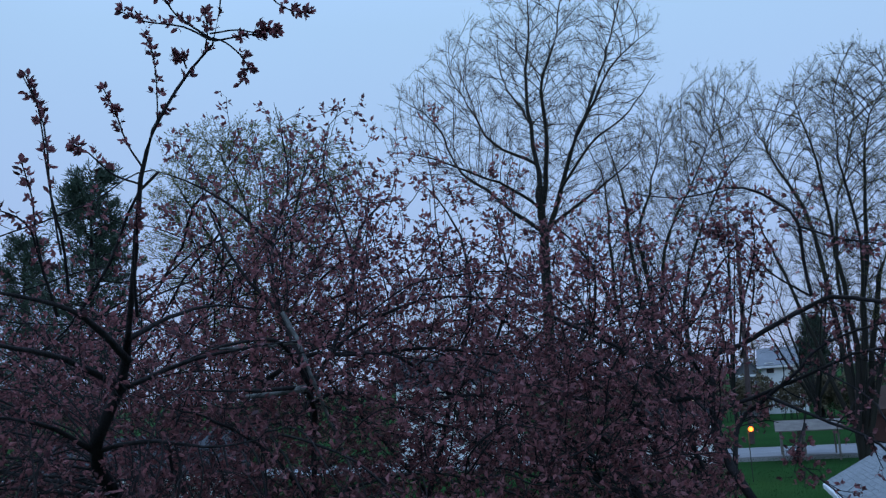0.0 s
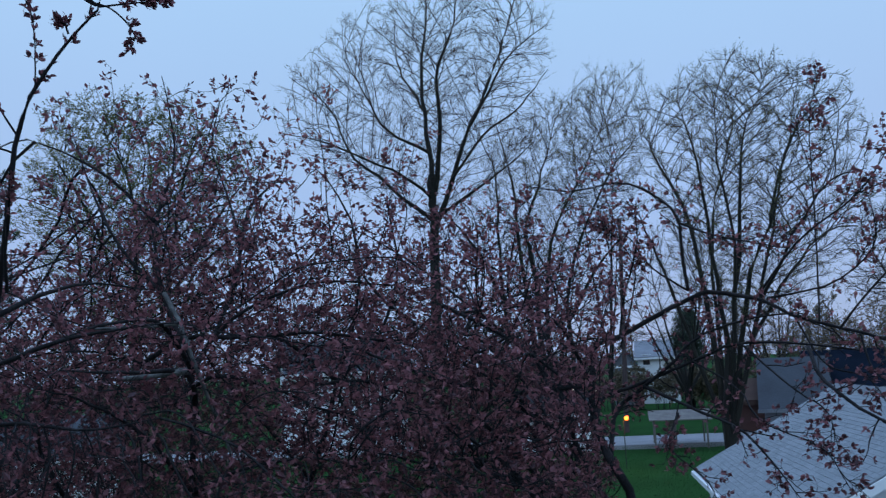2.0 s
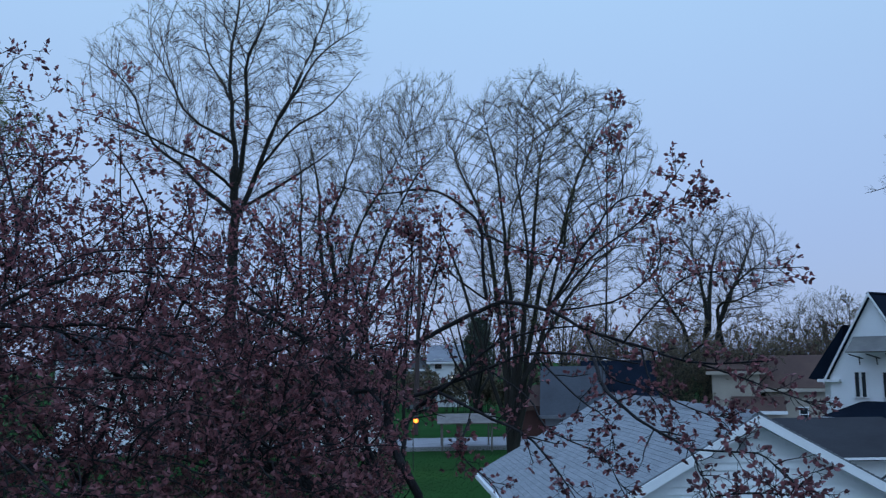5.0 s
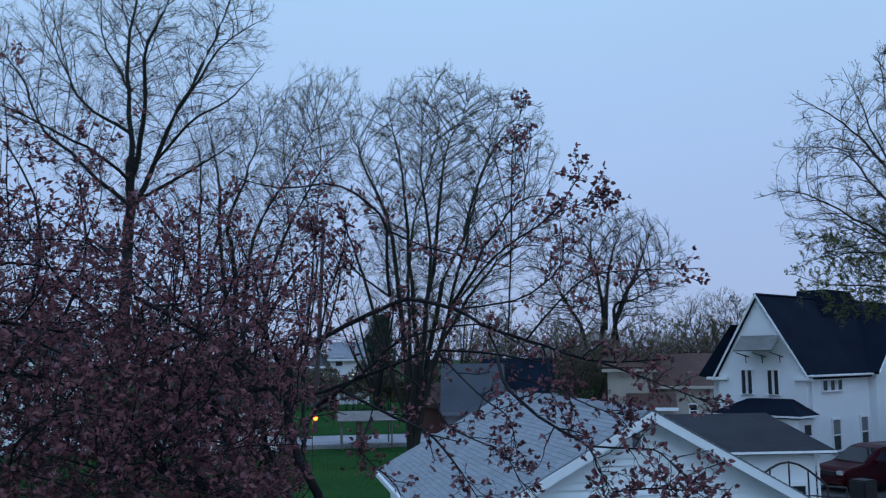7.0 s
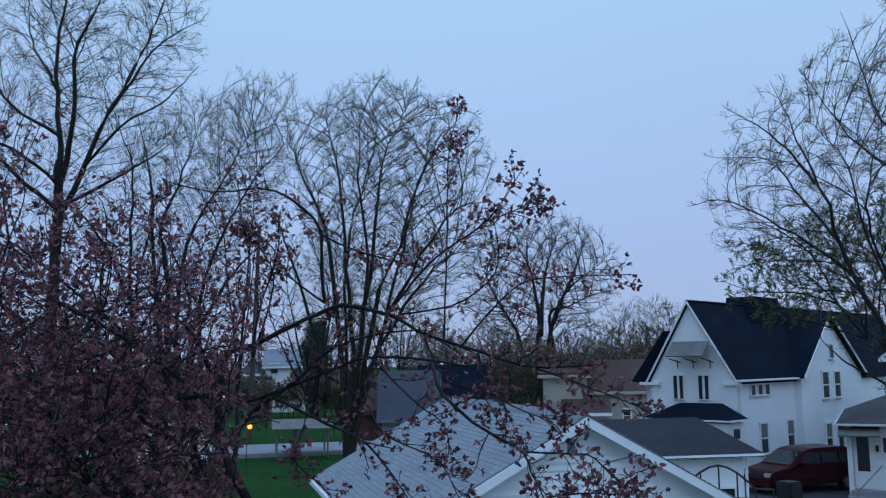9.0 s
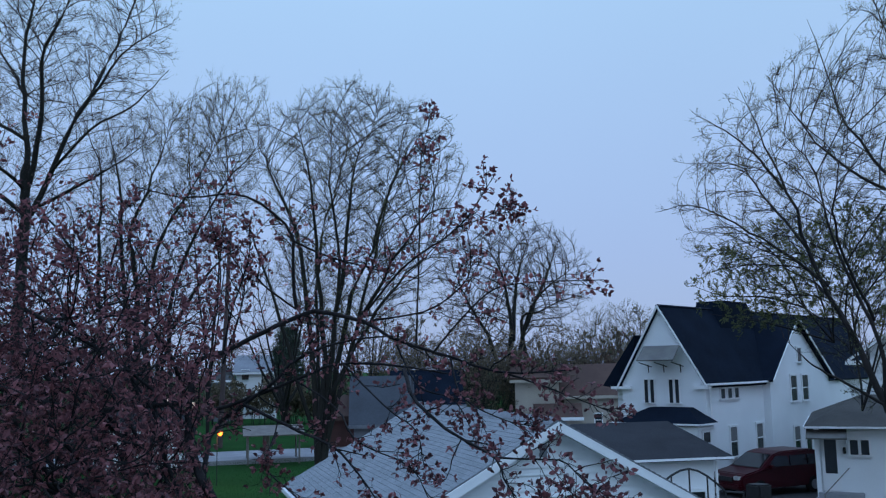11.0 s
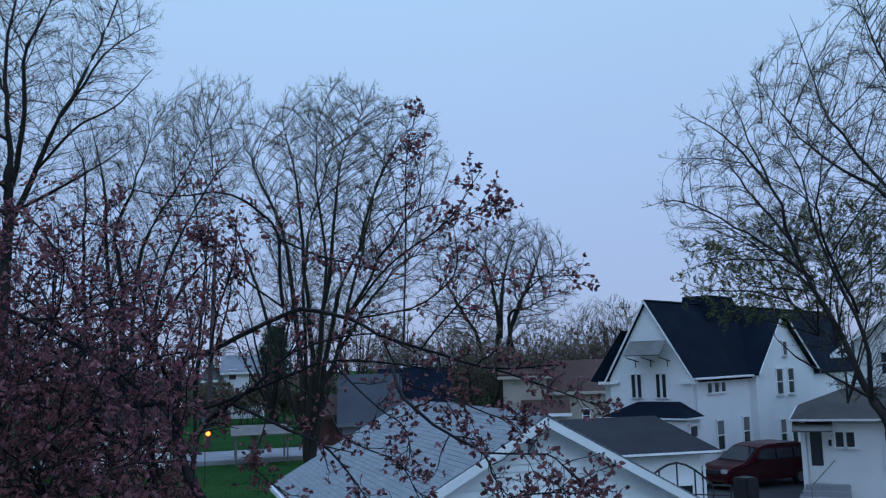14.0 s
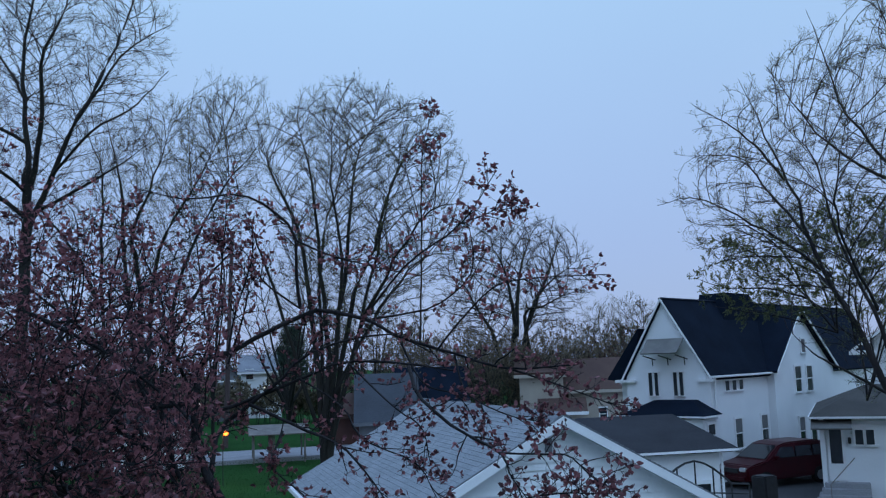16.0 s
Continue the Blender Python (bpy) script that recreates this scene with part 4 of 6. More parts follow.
tall_limbs.append(limb(0.231, 0.143, (5.28, 51.73, -0.13), (5.65, 51.69, 7.61), (5.76, 51.68, 11.45), (5.80, 51.68, 14.39), (5.83, 51.67, 16.38), wobble=0.03))
tall_limbs.append(limb(0.110, 0.010, (5.83, 51.67, 16.38), (5.73, 52.19, 19.22), (5.63, 53.20, 23.38), (6.23, 53.64, 27.12), (6.18, 53.65, 30.07), wobble=0.03))
tall_limbs.append(limb(0.110, 0.010, (5.94, 51.66, 15.37), (6.27, 50.61, 18.42), (6.12, 49.62, 21.78), (7.05, 48.49, 24.27), (7.44, 48.43, 27.21), wobble=0.03))
tall_limbs.append(limb(0.110, 0.010, (6.07, 51.65, 13.71), (7.12, 51.00, 16.48), (8.03, 50.36, 19.07), (8.95, 49.70, 20.46), (10.13, 48.96, 22.60), (12.13, 47.47, 23.85), wobble=0.03))
tall_limbs.append(limb(0.077, 0.010, (8.03, 50.36, 19.07), (9.88, 51.05, 23.04), (10.95, 51.86, 26.06), (12.25, 52.59, 29.54), wobble=0.03))
tall_limbs.append(limb(0.083, 0.010, (5.75, 51.68, 13.74), (3.38, 52.89, 16.13), (1.19, 53.99, 18.25), (0.07, 55.00, 21.44), (-2.39, 55.95, 23.74), wobble=0.03))
tall_limbs.append(limb(0.066, 0.010, (5.75, 51.68, 15.06), (3.86, 49.85, 16.11), (1.69, 48.97, 16.85), (-0.41, 48.00, 17.60), (-2.58, 47.93, 18.04), wobble=0.03))
tall_limbs.append(limb(0.066, 0.010, (5.73, 52.19, 17.86), (3.30, 52.90, 19.57), (2.12, 53.46, 21.92), (0.90, 53.99, 24.33), wobble=0.03))
tall_limbs.append(limb(0.066, 0.010, (6.16, 51.63, 14.03), (8.11, 49.34, 15.08), (9.52, 48.07, 15.97), (10.88, 46.75, 17.09), wobble=0.03))
tall_limbs.append(limb(0.055, 0.010, (5.70, 52.69, 20.40), (4.48, 55.82, 24.36), (4.49, 57.83, 28.18), wobble=0.03))
tall_limbs.append(limb(0.055, 0.010, (6.75, 50.55, 15.75), (8.16, 46.29, 17.45), (9.56, 43.97, 18.17), (10.82, 42.65, 19.67), wobble=0.03))
bare_tree("tall_tree", "tall bare forked tree with open drooping twigs", tall_limbs, CROWN_TALL, 11, (5.9, 51.7, -0.1), count=3700, step=0.40, lift=0.12, tip=0.0105, fine=(4, 40, 0.7, 0.0078), finer=(2, 40, 0.36, 0.0068), buds=1, bud_size=0.05, bud=M_BROWNBUD, stout=1.5, group="bare trees")
vase_limbs = []
vase_limbs.append(limb(0.165, 0.010, (21.12, 48.75, -0.14), (20.72, 48.93, 7.13), (20.37, 50.15, 13.13), (19.20, 51.68, 17.39), (18.91, 52.85, 19.29), wobble=0.03))
vase_limbs.append(limb(0.165, 0.010, (21.27, 48.69, -0.14), (21.89, 48.41, 7.10), (22.66, 48.06, 12.64), (23.00, 47.90, 17.00), (24.22, 47.29, 20.52), wobble=0.03))
vase_limbs.append(limb(0.154, 0.010, (21.12, 48.75, 0.17), (21.04, 47.70, 6.45), (20.24, 46.96, 11.75), (19.44, 46.21, 16.33), (18.88, 46.44, 19.13), wobble=0.03))
vase_limbs.append(limb(0.154, 0.010, (21.41, 48.63, 0.16), (23.05, 48.98, 8.44), (25.04, 49.11, 13.25), (26.79, 49.32, 17.64), (28.55, 49.48, 19.79), wobble=0.03))
vase_limbs.append(limb(0.132, 0.010, (21.42, 48.62, 0.78), (22.48, 47.04, 7.05), (23.30, 44.39, 10.64), (24.74, 42.44, 13.58), (25.79, 40.63, 13.92), wobble=0.03))
vase_limbs.append(limb(0.110, 0.010, (21.28, 48.69, 2.04), (21.37, 46.45, 10.16), (20.57, 45.72, 15.38), (20.58, 45.71, 18.51), wobble=0.03))
vase_limbs.append(limb(0.110, 0.010, (21.71, 48.49, 2.02), (23.96, 48.54, 9.75), (25.68, 48.78, 15.32), (27.14, 49.13, 20.09), wobble=0.03))
vase_limbs.append(limb(0.110, 0.010, (20.84, 48.87, 2.05), (18.75, 48.65, 8.38), (17.24, 48.14, 12.06), (16.05, 47.49, 14.02), wobble=0.03))
vase_limbs.append(limb(0.110, 0.010, (21.72, 48.49, 3.91), (25.30, 48.98, 9.13), (28.42, 49.56, 12.06), (30.78, 49.31, 12.42), wobble=0.03))
vase_limbs.append(limb(0.099, 0.010, (21.14, 48.74, 3.93), (22.38, 51.48, 12.37), (24.51, 52.71, 18.09), (24.86, 52.55, 21.00), wobble=0.03))
bare_tree("vase_tree", "bare many-stemmed maple with upswept branches", vase_limbs, CROWN_VASE, 12, (21.4, 48.8, -0.1), count=3200, step=0.36, lift=0.15, tip=0.0125, fine=(4, 30, 0.75, 0.009), finer=(2, 32, 0.4, 0.0075), stout=1.2, buds=2, bud_size=0.06, group="bare trees")
mid_limbs = []
mid_limbs.append(limb(0.165, 0.010, (13.50, 58.58, 0.98), (13.16, 58.65, 10.99), (12.66, 58.77, 13.91), (13.92, 58.48, 17.67), (14.93, 58.23, 21.12), wobble=0.03))
mid_limbs.append(limb(0.132, 0.010, (13.82, 58.50, 2.38), (14.01, 58.46, 12.10), (16.05, 57.93, 16.61), (18.43, 58.26, 21.11), wobble=0.03))
mid_limbs.append(limb(0.132, 0.010, (13.14, 58.66, 2.39), (12.38, 59.85, 14.04), (12.28, 60.89, 18.38), (11.60, 62.04, 22.48), wobble=0.03))
mid_limbs.append(limb(0.121, 0.010, (11.52, 61.04, 0.90), (11.35, 61.07, 11.90), (11.32, 61.07, 17.96), (10.34, 61.25, 21.75), wobble=0.03))
mid_limbs.append(limb(0.121, 0.010, (15.03, 56.14, 1.08), (14.58, 56.25, 9.41), (15.88, 55.90, 13.70), (17.89, 55.29, 17.38), (20.26, 54.46, 20.40), wobble=0.03))
mid_limbs.append(limb(0.110, 0.010, (11.33, 61.07, 9.66), (9.84, 61.33, 12.98), (8.16, 62.59, 15.70), (7.07, 62.72, 16.78), wobble=0.03))
mid_limbs.append(limb(0.110, 0.010, (14.77, 56.20, 8.00), (16.29, 54.74, 11.10), (17.95, 53.16, 13.10), wobble=0.03))
bare_tree("middle_tree", "bare many-stemmed tree with rounded crown", mid_limbs, CROWN_MIDDLE, 13, (13.4, 58.6, -0.1), count=3600, step=0.42, lift=0.08, tip=0.011, fine=(4, 34, 0.8, 0.0085), finer=(2, 36, 0.45, 0.0075), stout=1.3, buds=2, bud_size=0.07, group="bare trees")
left_limbs = []
left_limbs.append(limb(0.110, 0.010, (-6.43, 35.42, 4.11), (-6.18, 35.47, 9.30), (-5.82, 35.53, 11.98), (-5.30, 35.61, 14.25), (-4.80, 35.68, 15.40), wobble=0.03))
left_limbs.append(limb(0.088, 0.010, (-7.57, 35.20, 4.19), (-7.34, 35.24, 10.23), (-7.53, 35.20, 12.48), (-8.31, 35.03, 14.54), (-8.92, 34.88, 15.46), wobble=0.03))
left_limbs.append(limb(0.077, 0.010, (-6.41, 35.42, 7.55), (-7.12, 36.31, 11.50), (-7.23, 37.31, 14.06), (-7.62, 37.23, 16.01), wobble=0.03))
left_limbs.append(limb(0.077, 0.010, (-7.67, 35.17, 7.62), (-8.38, 33.98, 10.57), (-9.07, 32.77, 12.33), (-9.80, 32.56, 13.60), wobble=0.03))
left_limbs.append(limb(0.077, 0.010, (-6.17, 35.47, 8.41), (-4.78, 35.68, 10.80), (-3.82, 35.80, 12.35), (-2.87, 35.89, 13.46), wobble=0.03))
left_limbs.append(limb(0.066, 0.010, (-10.11, 36.63, 4.28), (-9.77, 36.72, 10.11), (-10.36, 36.56, 12.45), (-10.30, 36.58, 15.29), wobble=0.03))
left_limbs.append(limb(0.066, 0.010, (-4.22, 37.76, 3.86), (-4.21, 37.77, 8.93), (-4.33, 37.75, 11.55), (-3.74, 37.82, 13.95), wobble=0.03))
CROWN_LEFT = ((15.5, -3.6, 1.5), (14.4, -4.7, 3.2), (13.0, -5.1, 3.6), (11.4, -5.3, 3.2), (10.1, -4.9, 2.6), (8.4, -3.6, 2.0), (6.5, -2.5, 1.5))
bare_tree("budding_tree", "many-stemmed tree hazed with yellow-green buds", left_limbs, CROWN_LEFT, 14, (-6.3, 35.4, -0.1), count=3300, step=0.28, tip=0.0075, lift=0.1, fine=(4, 32, 0.55, 0.0055), finer=(2, 36, 0.3, 0.0045), twig=M_PALETWIG, buds=6, bud_size=0.055, group="bare trees")
round_limbs = []
round_limbs.append(limb(0.165, 0.010, (52.07, 73.56, 3.54), (52.21, 73.46, 9.02), (51.87, 73.70, 13.48), (50.59, 74.58, 17.46), wobble=0.03))
round_limbs.append(limb(0.165, 0.010, (52.51, 73.24, 3.53), (53.33, 72.65, 8.98), (54.53, 71.75, 12.26), (57.20, 69.63, 14.93), wobble=0.03))
round_limbs.append(limb(0.138, 0.010, (51.62, 73.88, 3.55), (49.47, 72.93, 7.91), (47.97, 73.93, 11.20), (46.66, 74.76, 14.52), wobble=0.03))
round_limbs.append(limb(0.138, 0.010, (52.41, 73.32, 7.91), (53.95, 74.67, 13.62), (54.99, 73.91, 18.18), wobble=0.03))
round_limbs.append(limb(0.121, 0.010, (53.46, 72.55, 5.68), (53.14, 72.79, 10.09), (53.9, 70.9, 10.6), (54.8, 68.6, 11.6), wobble=0.03))
round_limbs.append(limb(0.121, 0.010, (53.33, 72.65, 8.98), (57.09, 73.57, 14.76), (58.47, 73.75, 17.76), wobble=0.03))
CROWN_ROUND = ((19.2, -1.6, 4.6), (17.8, -5.6, 6.5), (15.5, -7.5, 7.8), (12.7, -8.3, 7.7), (10.5, -8.0, 7.2), (8.3, -5.8, 4.2), (6.8, -2.5, 1.9))
bare_tree("round_tree", "bare round-crowned tree far across the yards", round_limbs, CROWN_ROUND, 15, (52.2, 73.5, -0.1), count=2600, step=0.5, tip=0.021, lift=0.06, fine=(4, 32, 1.0, 0.016), finer=(2, 36, 0.6, 0.013), stout=1.9, buds=1, bud_size=0.08, group="bare trees")
maple_limbs = []
maple_limbs.append(limb(0.143, 0.088, (25.45, 16.05, 1.00), (25.34, 16.22, 3.07), (25.03, 16.71, 4.38), (24.75, 17.12, 5.89), wobble=0.03))
maple_limbs.append(limb(0.083, 0.006, (24.75, 17.12, 5.89), (24.19, 17.90, 7.99), (23.85, 18.37, 10.33), (23.45, 18.87, 12.02), (22.99, 19.44, 14.15), wobble=0.03))
maple_limbs.append(limb(0.077, 0.006, (25.13, 16.55, 3.88), (24.29, 16.01, 5.69), (23.98, 16.48, 7.18), (23.63, 16.98, 9.23), (23.43, 17.26, 11.14), (22.90, 17.96, 12.47), wobble=0.03))
maple_limbs.append(limb(0.050, 0.006, (25.18, 16.48, 3.96), (23.54, 17.11, 4.91), (22.70, 17.40, 5.42), (21.97, 17.52, 6.05), wobble=0.03))
maple_limbs.append(limb(0.077, 0.006, (26.43, 14.36, 7.38), (25.59, 15.83, 10.03), (24.87, 16.94, 11.04), (24.19, 17.92, 12.52), (23.55, 18.75, 14.41), wobble=0.03))
maple_limbs.append(limb(0.072, 0.006, (27.30, 14.86, 7.12), (26.44, 16.36, 10.45), (25.75, 17.42, 12.50), (25.45, 17.87, 14.25), (25.14, 18.31, 16.43), wobble=0.03))
maple_limbs.append(limb(0.072, 0.006, (27.38, 14.71, 9.13), (26.73, 15.87, 13.33), (26.41, 16.41, 15.46), (26.14, 16.84, 17.44), wobble=0.03))
maple_limbs.append(limb(0.055, 0.006, (24.37, 17.66, 7.63), (23.63, 18.65, 8.75), (22.92, 19.52, 9.55), (21.91, 20.65, 10.39), (21.10, 21.48, 10.24), wobble=0.03))
maple_limbs.append(limb(0.050, 0.006, (24.04, 18.12, 8.88), (24.16, 19.58, 10.56), (24.41, 20.85, 11.97), (23.30, 22.10, 12.21), wobble=0.03))
maple_limbs.append(limb(0.050, 0.006, (23.71, 18.54, 10.71), (22.26, 18.75, 12.04), (21.29, 19.85, 13.19), wobble=0.03))
maple_limbs.append(limb(0.165, 0.088, (26.98, 15.44, 0.91), (27.25, 14.96, 5.79), (27.38, 14.71, 9.13), wobble=0.03))
maple_limbs.append(limb(0.050, 0.006, (24.20, 16.14, 6.50), (22.14, 15.62, 8.47), (21.31, 15.07, 9.87), (21.53, 14.74, 11.52), wobble=0.03))
CROWN_MAPLE = ((17.5, -0.5, 4.4), (15.5, -1.0, 5.6), (13.8, -4.5, 5.4), (12.1, -6.0, 5.3), (10.5, -6.5, 5.1), (9.2, -6.9, 4.7), (8.1, -5.6, 4.2), (7.0, -4.0, 3.4), (6.0, -2.6, 2.2), (4.6, -2.2, 1.8), (3.6, -1.4, 1.0))
CROWN_GREEN = ((10.4, -0.8, 2.4), (9.6, -3.2, 3.7), (8.6, -4.4, 4.0), (7.7, -4.5, 3.7), (6.4, -3.0, 2.8))
bare_tree("leafing_maple", "large maple breaking into small green leaves", maple_limbs, CROWN_MAPLE, 16, (26.2, 16.5, -0.1), count=4400, step=0.30, tip=0.007, lift=0.22, fine=(5, 42, 0.36, 0.0052), finer=(2, 45, 0.2, 0.004), bark=M_BARK, bud=M_GREENLEAF, buds=2, bud_size=0.034, group="bare trees")


def grown_limbs(base, height, spread, stems, r, rng, fork=0.25):
    """Main stems of a tree that fans out from its base."""
    out = []
    b = np.array(base)
    for i in range(stems):
        a = i * 2.4 + rng.uniform(-0.4, 0.4)
        s = spread * (0.25 + 0.75 * math.sqrt((i + 0.5) / stems)) * rng.uniform(0.8, 1.1)
        o = np.array((math.cos(a), math.sin(a), 0)) * s
        h = height * (1 - 0.45 * (s / spread) ** 2)
        out.append(limb(r, r * 0.15, b, b + o * 0.08 + UP * h * fork, b + o * 0.55 + UP * h * 0.6, b + o + UP * h))
    return out


def fan_tree(name, label, base, height, spread, stems, r, seed, count=900, **kw):
    rng = np.random.default_rng(seed)
    crown = [(height * a, -spread * c, spread * c) for a, c in ((1.02, 0.3), (0.93, 0.7), (0.78, 1.0), (0.6, 1.05), (0.42, 0.8), (0.28, 0.35))]
    return bare_tree(name, label, grown_limbs(base, height * 0.85, spread * 0.8, stems, r, rng), crown, seed, base, count=count, step=0.55, tip=0.014, lift=0.15, fine=(3, 32, 1.1, 0.010), finer=(2, 36, 0.6, 0.008), **kw)


fan_tree("far_thin_tree", "slender bare tree far behind the others", (23.5, 77.5, -0.1), 31.0, 4.0, 4, 0.15, 21, group="bare trees")
fan_tree("far_green_tree", "far tree with a haze of pale green buds", (80.4, 89.3, -0.1), 12.4, 6.5, 9, 0.3, 22, count=2400, twig=M_PALETWIG, buds=4, bud_size=0.08, group="bare trees")
fan_tree("far_red_tree", "far tree with reddish-brown buds", (66.0, 74.0, -0.1), 8.6, 3.2, 8, 0.2, 23, bud=M_REDLEAF, buds=6, bud_size=0.08, group="bare trees")
green_limbs = []
green_limbs.append(limb(0.077, 0.006, (26.49, 16.27, 0.79), (26.34, 16.51, 2.83), (27.29, 18.73, 5.20), (27.15, 20.63, 7.18), wobble=0.03))
green_limbs.append(limb(0.039, 0.006, (27.64, 19.97, 5.98), (26.84, 21.04, 7.80), (25.93, 22.15, 9.09), (24.98, 23.23, 9.59), wobble=0.03))
green_limbs.append(limb(0.039, 0.006, (27.15, 20.63, 7.18), (25.59, 21.00, 7.57), (24.75, 21.99, 7.64), (23.99, 22.82, 8.08), wobble=0.03))
green_limbs.append(limb(0.039, 0.006, (27.64, 19.97, 5.98), (28.11, 21.02, 8.44), (27.59, 21.70, 9.94), (26.87, 22.58, 10.55), wobble=0.03))
green_limbs.append(limb(0.039, 0.006, (27.15, 20.63, 7.18), (25.87, 20.65, 8.91), (24.96, 21.74, 9.99), (24.33, 22.45, 10.06), wobble=0.03))
green_limbs.append(limb(0.033, 0.006, (27.64, 19.97, 5.98), (25.78, 20.77, 6.60), (24.21, 21.09, 6.80), (23.61, 21.76, 7.02), wobble=0.03))
green_limbs.append(limb(0.039, 0.006, (28.05, 19.38, 3.69), (28.82, 20.03, 7.17), (29.29, 21.10, 9.32), (29.11, 21.34, 10.61), wobble=0.03))
green_limbs.append(limb(0.039, 0.006, (28.05, 19.38, 3.69), (29.42, 19.13, 7.11), (30.34, 19.55, 9.18), (30.19, 19.78, 10.44), wobble=0.03))
green_limbs.append(limb(0.033, 0.006, (27.64, 19.97, 5.98), (25.99, 18.83, 7.78), (25.61, 19.35, 8.56), (25.10, 20.02, 8.99), wobble=0.03))
green_limbs.append(limb(0.033, 0.006, (27.93, 19.56, 5.58), (26.27, 18.44, 7.38), (26.51, 18.09, 8.64), (27.00, 17.34, 9.48), wobble=0.03))
green_limbs.append(limb(0.033, 0.006, (28.05, 19.38, 3.69), (27.69, 18.12, 5.91), (28.26, 17.21, 6.96), (28.62, 16.61, 7.65), wobble=0.03))
green_limbs.append(limb(0.033, 0.006, (27.93, 19.56, 5.58), (27.38, 18.59, 7.42), (27.97, 17.68, 8.28), (28.50, 16.81, 8.76), wobble=0.03))
bare_tree("green_tree", "leafing tree with young green foliage before the house", green_limbs, CROWN_GREEN, 24, (26.4, 15.9, -0.1), centre=(27.5, 20.0), count=1300, step=0.26, tip=0.005, lift=0.03, fine=(3, 42, 0.4, 0.0034), finer=(2, 45, 0.2, 0.003), bark=M_BARK, bud=M_GREENLEAF, buds=26, bud_size=0.04, group="bare trees")
for i, (x, y, h, s, sd) in enumerate(((9.5, 66, 17, 6, 31), (-1.5, 70, 14, 6, 32), (17.5, 72, 15, 5, 33), (30.5, 78, 17, 6, 34), (41, 82, 13, 5.5, 35), (-13, 58, 12, 5, 36), (1.5, 46, 9.0, 4, 37))):
    fan_tree("background_tree", "bare tree among others behind the yards", (x, y, -0.1), h, s, 8, 0.22, sd, buds=1, bud_size=0.08, group="bare trees")


def conifer(name, label, base, height, spread, seed):
    rng = np.random.default_rng(seed)
    t = thing(name, rest_on(base), label, "tree")
    part("trunk", rod("trunk", (0, 0, 0), (0, 0, height), 0.28, M_BARK, 8, 0.03), t)
    k = 260
    z = height * (0.25 + 0.75 * rng.random(k))
    a = rng.uniform(0, 6.283, k)
    L = spread * np.sqrt(1.04 - z / height) * rng.uniform(0.45, 1.1, k) + 0.3
    d0 = np.stack([np.cos(a), np.sin(a), np.full(k, 0.25)], -1)
    n = 5
    P = np.stack([np.stack([np.zeros(k), np.zeros(k), z], -1) + d0 * (L * s)[:, None] + UP * (0.35 * s * s * L)[:, None] for s in np.linspace(0, 1, n)], 1)
    R = np.full((k, 1), 0.03) * np.linspace(1, 0.3, n)
    tw = part("brushwood", tubes("brushwood", [(P, R, 4)], M_BARK), t)
    tw["kind"] = "stuff"
    Q, S = shoots(P, R, 10, 0.2, 45, 0.7, 0.01, 3, 0.1, 0.15, rng)
    pos, d = along_lines(Q, 9, rng, 0.0)
    v, f = leaf_arrays(pos, d + 0.3 * UP, 0.30, rng, 0.16, spread=0.7, simple=True)
    ob = part("needles", mesh_arrays("needles", v, f, M_NEEDLE, False), t, "dark green needle tufts")
    ob["kind"] = "stuff"


conifer("pine_tree", "dark green pine rising above the crabapple", (-16.4, 42.0, -0.1), 16.3, 3.2, 41)
conifer("small_pine", "dark green pine farther off", (-25.3, 54.4, -0.1), 15.6, 3.4, 42)
conifer("spruce_tree", "small dark spruce among bare trees", (36.6, 92.4, -0.1), 9.6, 2.1, 43)


def far_woods():
    """Hedges and woods round the horizon: one tangle of stems and tufts."""
    rng = np.random.default_rng(51)
    lines, tufts = [], []
    k = 520
    a = np.radians(rng.uniform(-75, 75, k))
    d = rng.uniform(120, 210, k)
    h = rng.uniform(6.5, 11.5, k) * (1 + 0.25 * np.sin(a * 17))
    base = np.stack([d * np.sin(a), d * np.cos(a), np.full(k, -0.1)], -1)
    P = np.stack([base + UP * (h * s)[:, None] + rng.normal(0, 0.25, (k, 3)) * s for s in np.linspace(0, 1, 5)], 1)
    R = np.full((k, 1), 0.16) * np.linspace(1, 0.2, 5)
    Q, S = shoots(P, R, 10, 0.15, 38, 3.2, 0.06, 3, 0.1, 0.1, rng)
    Q2, S2 = shoots(Q, S, 4, 0.2, 36, 1.6, 0.045, 2, 0.1, 0.1, rng)
    tagged(new("far_woods", tubes("far_woods", [(P, R, 5), (Q, S, 3), (Q2, S2, 3)], M_TWIG)), "far leafless woods and hedges along the horizon", "woods", kind="stuff")
    pos, dd = along_lines(Q2, 5, rng)
    v, f = leaf_arrays(pos, dd, 0.26, rng, 0.7, simple=True)
    tagged(new("far_foliage", mesh_arrays("far_foliage", v, f, M_BROWNBUD, False)), "brown budding foliage of the far woods", "woods", kind="stuff")


far_woods()


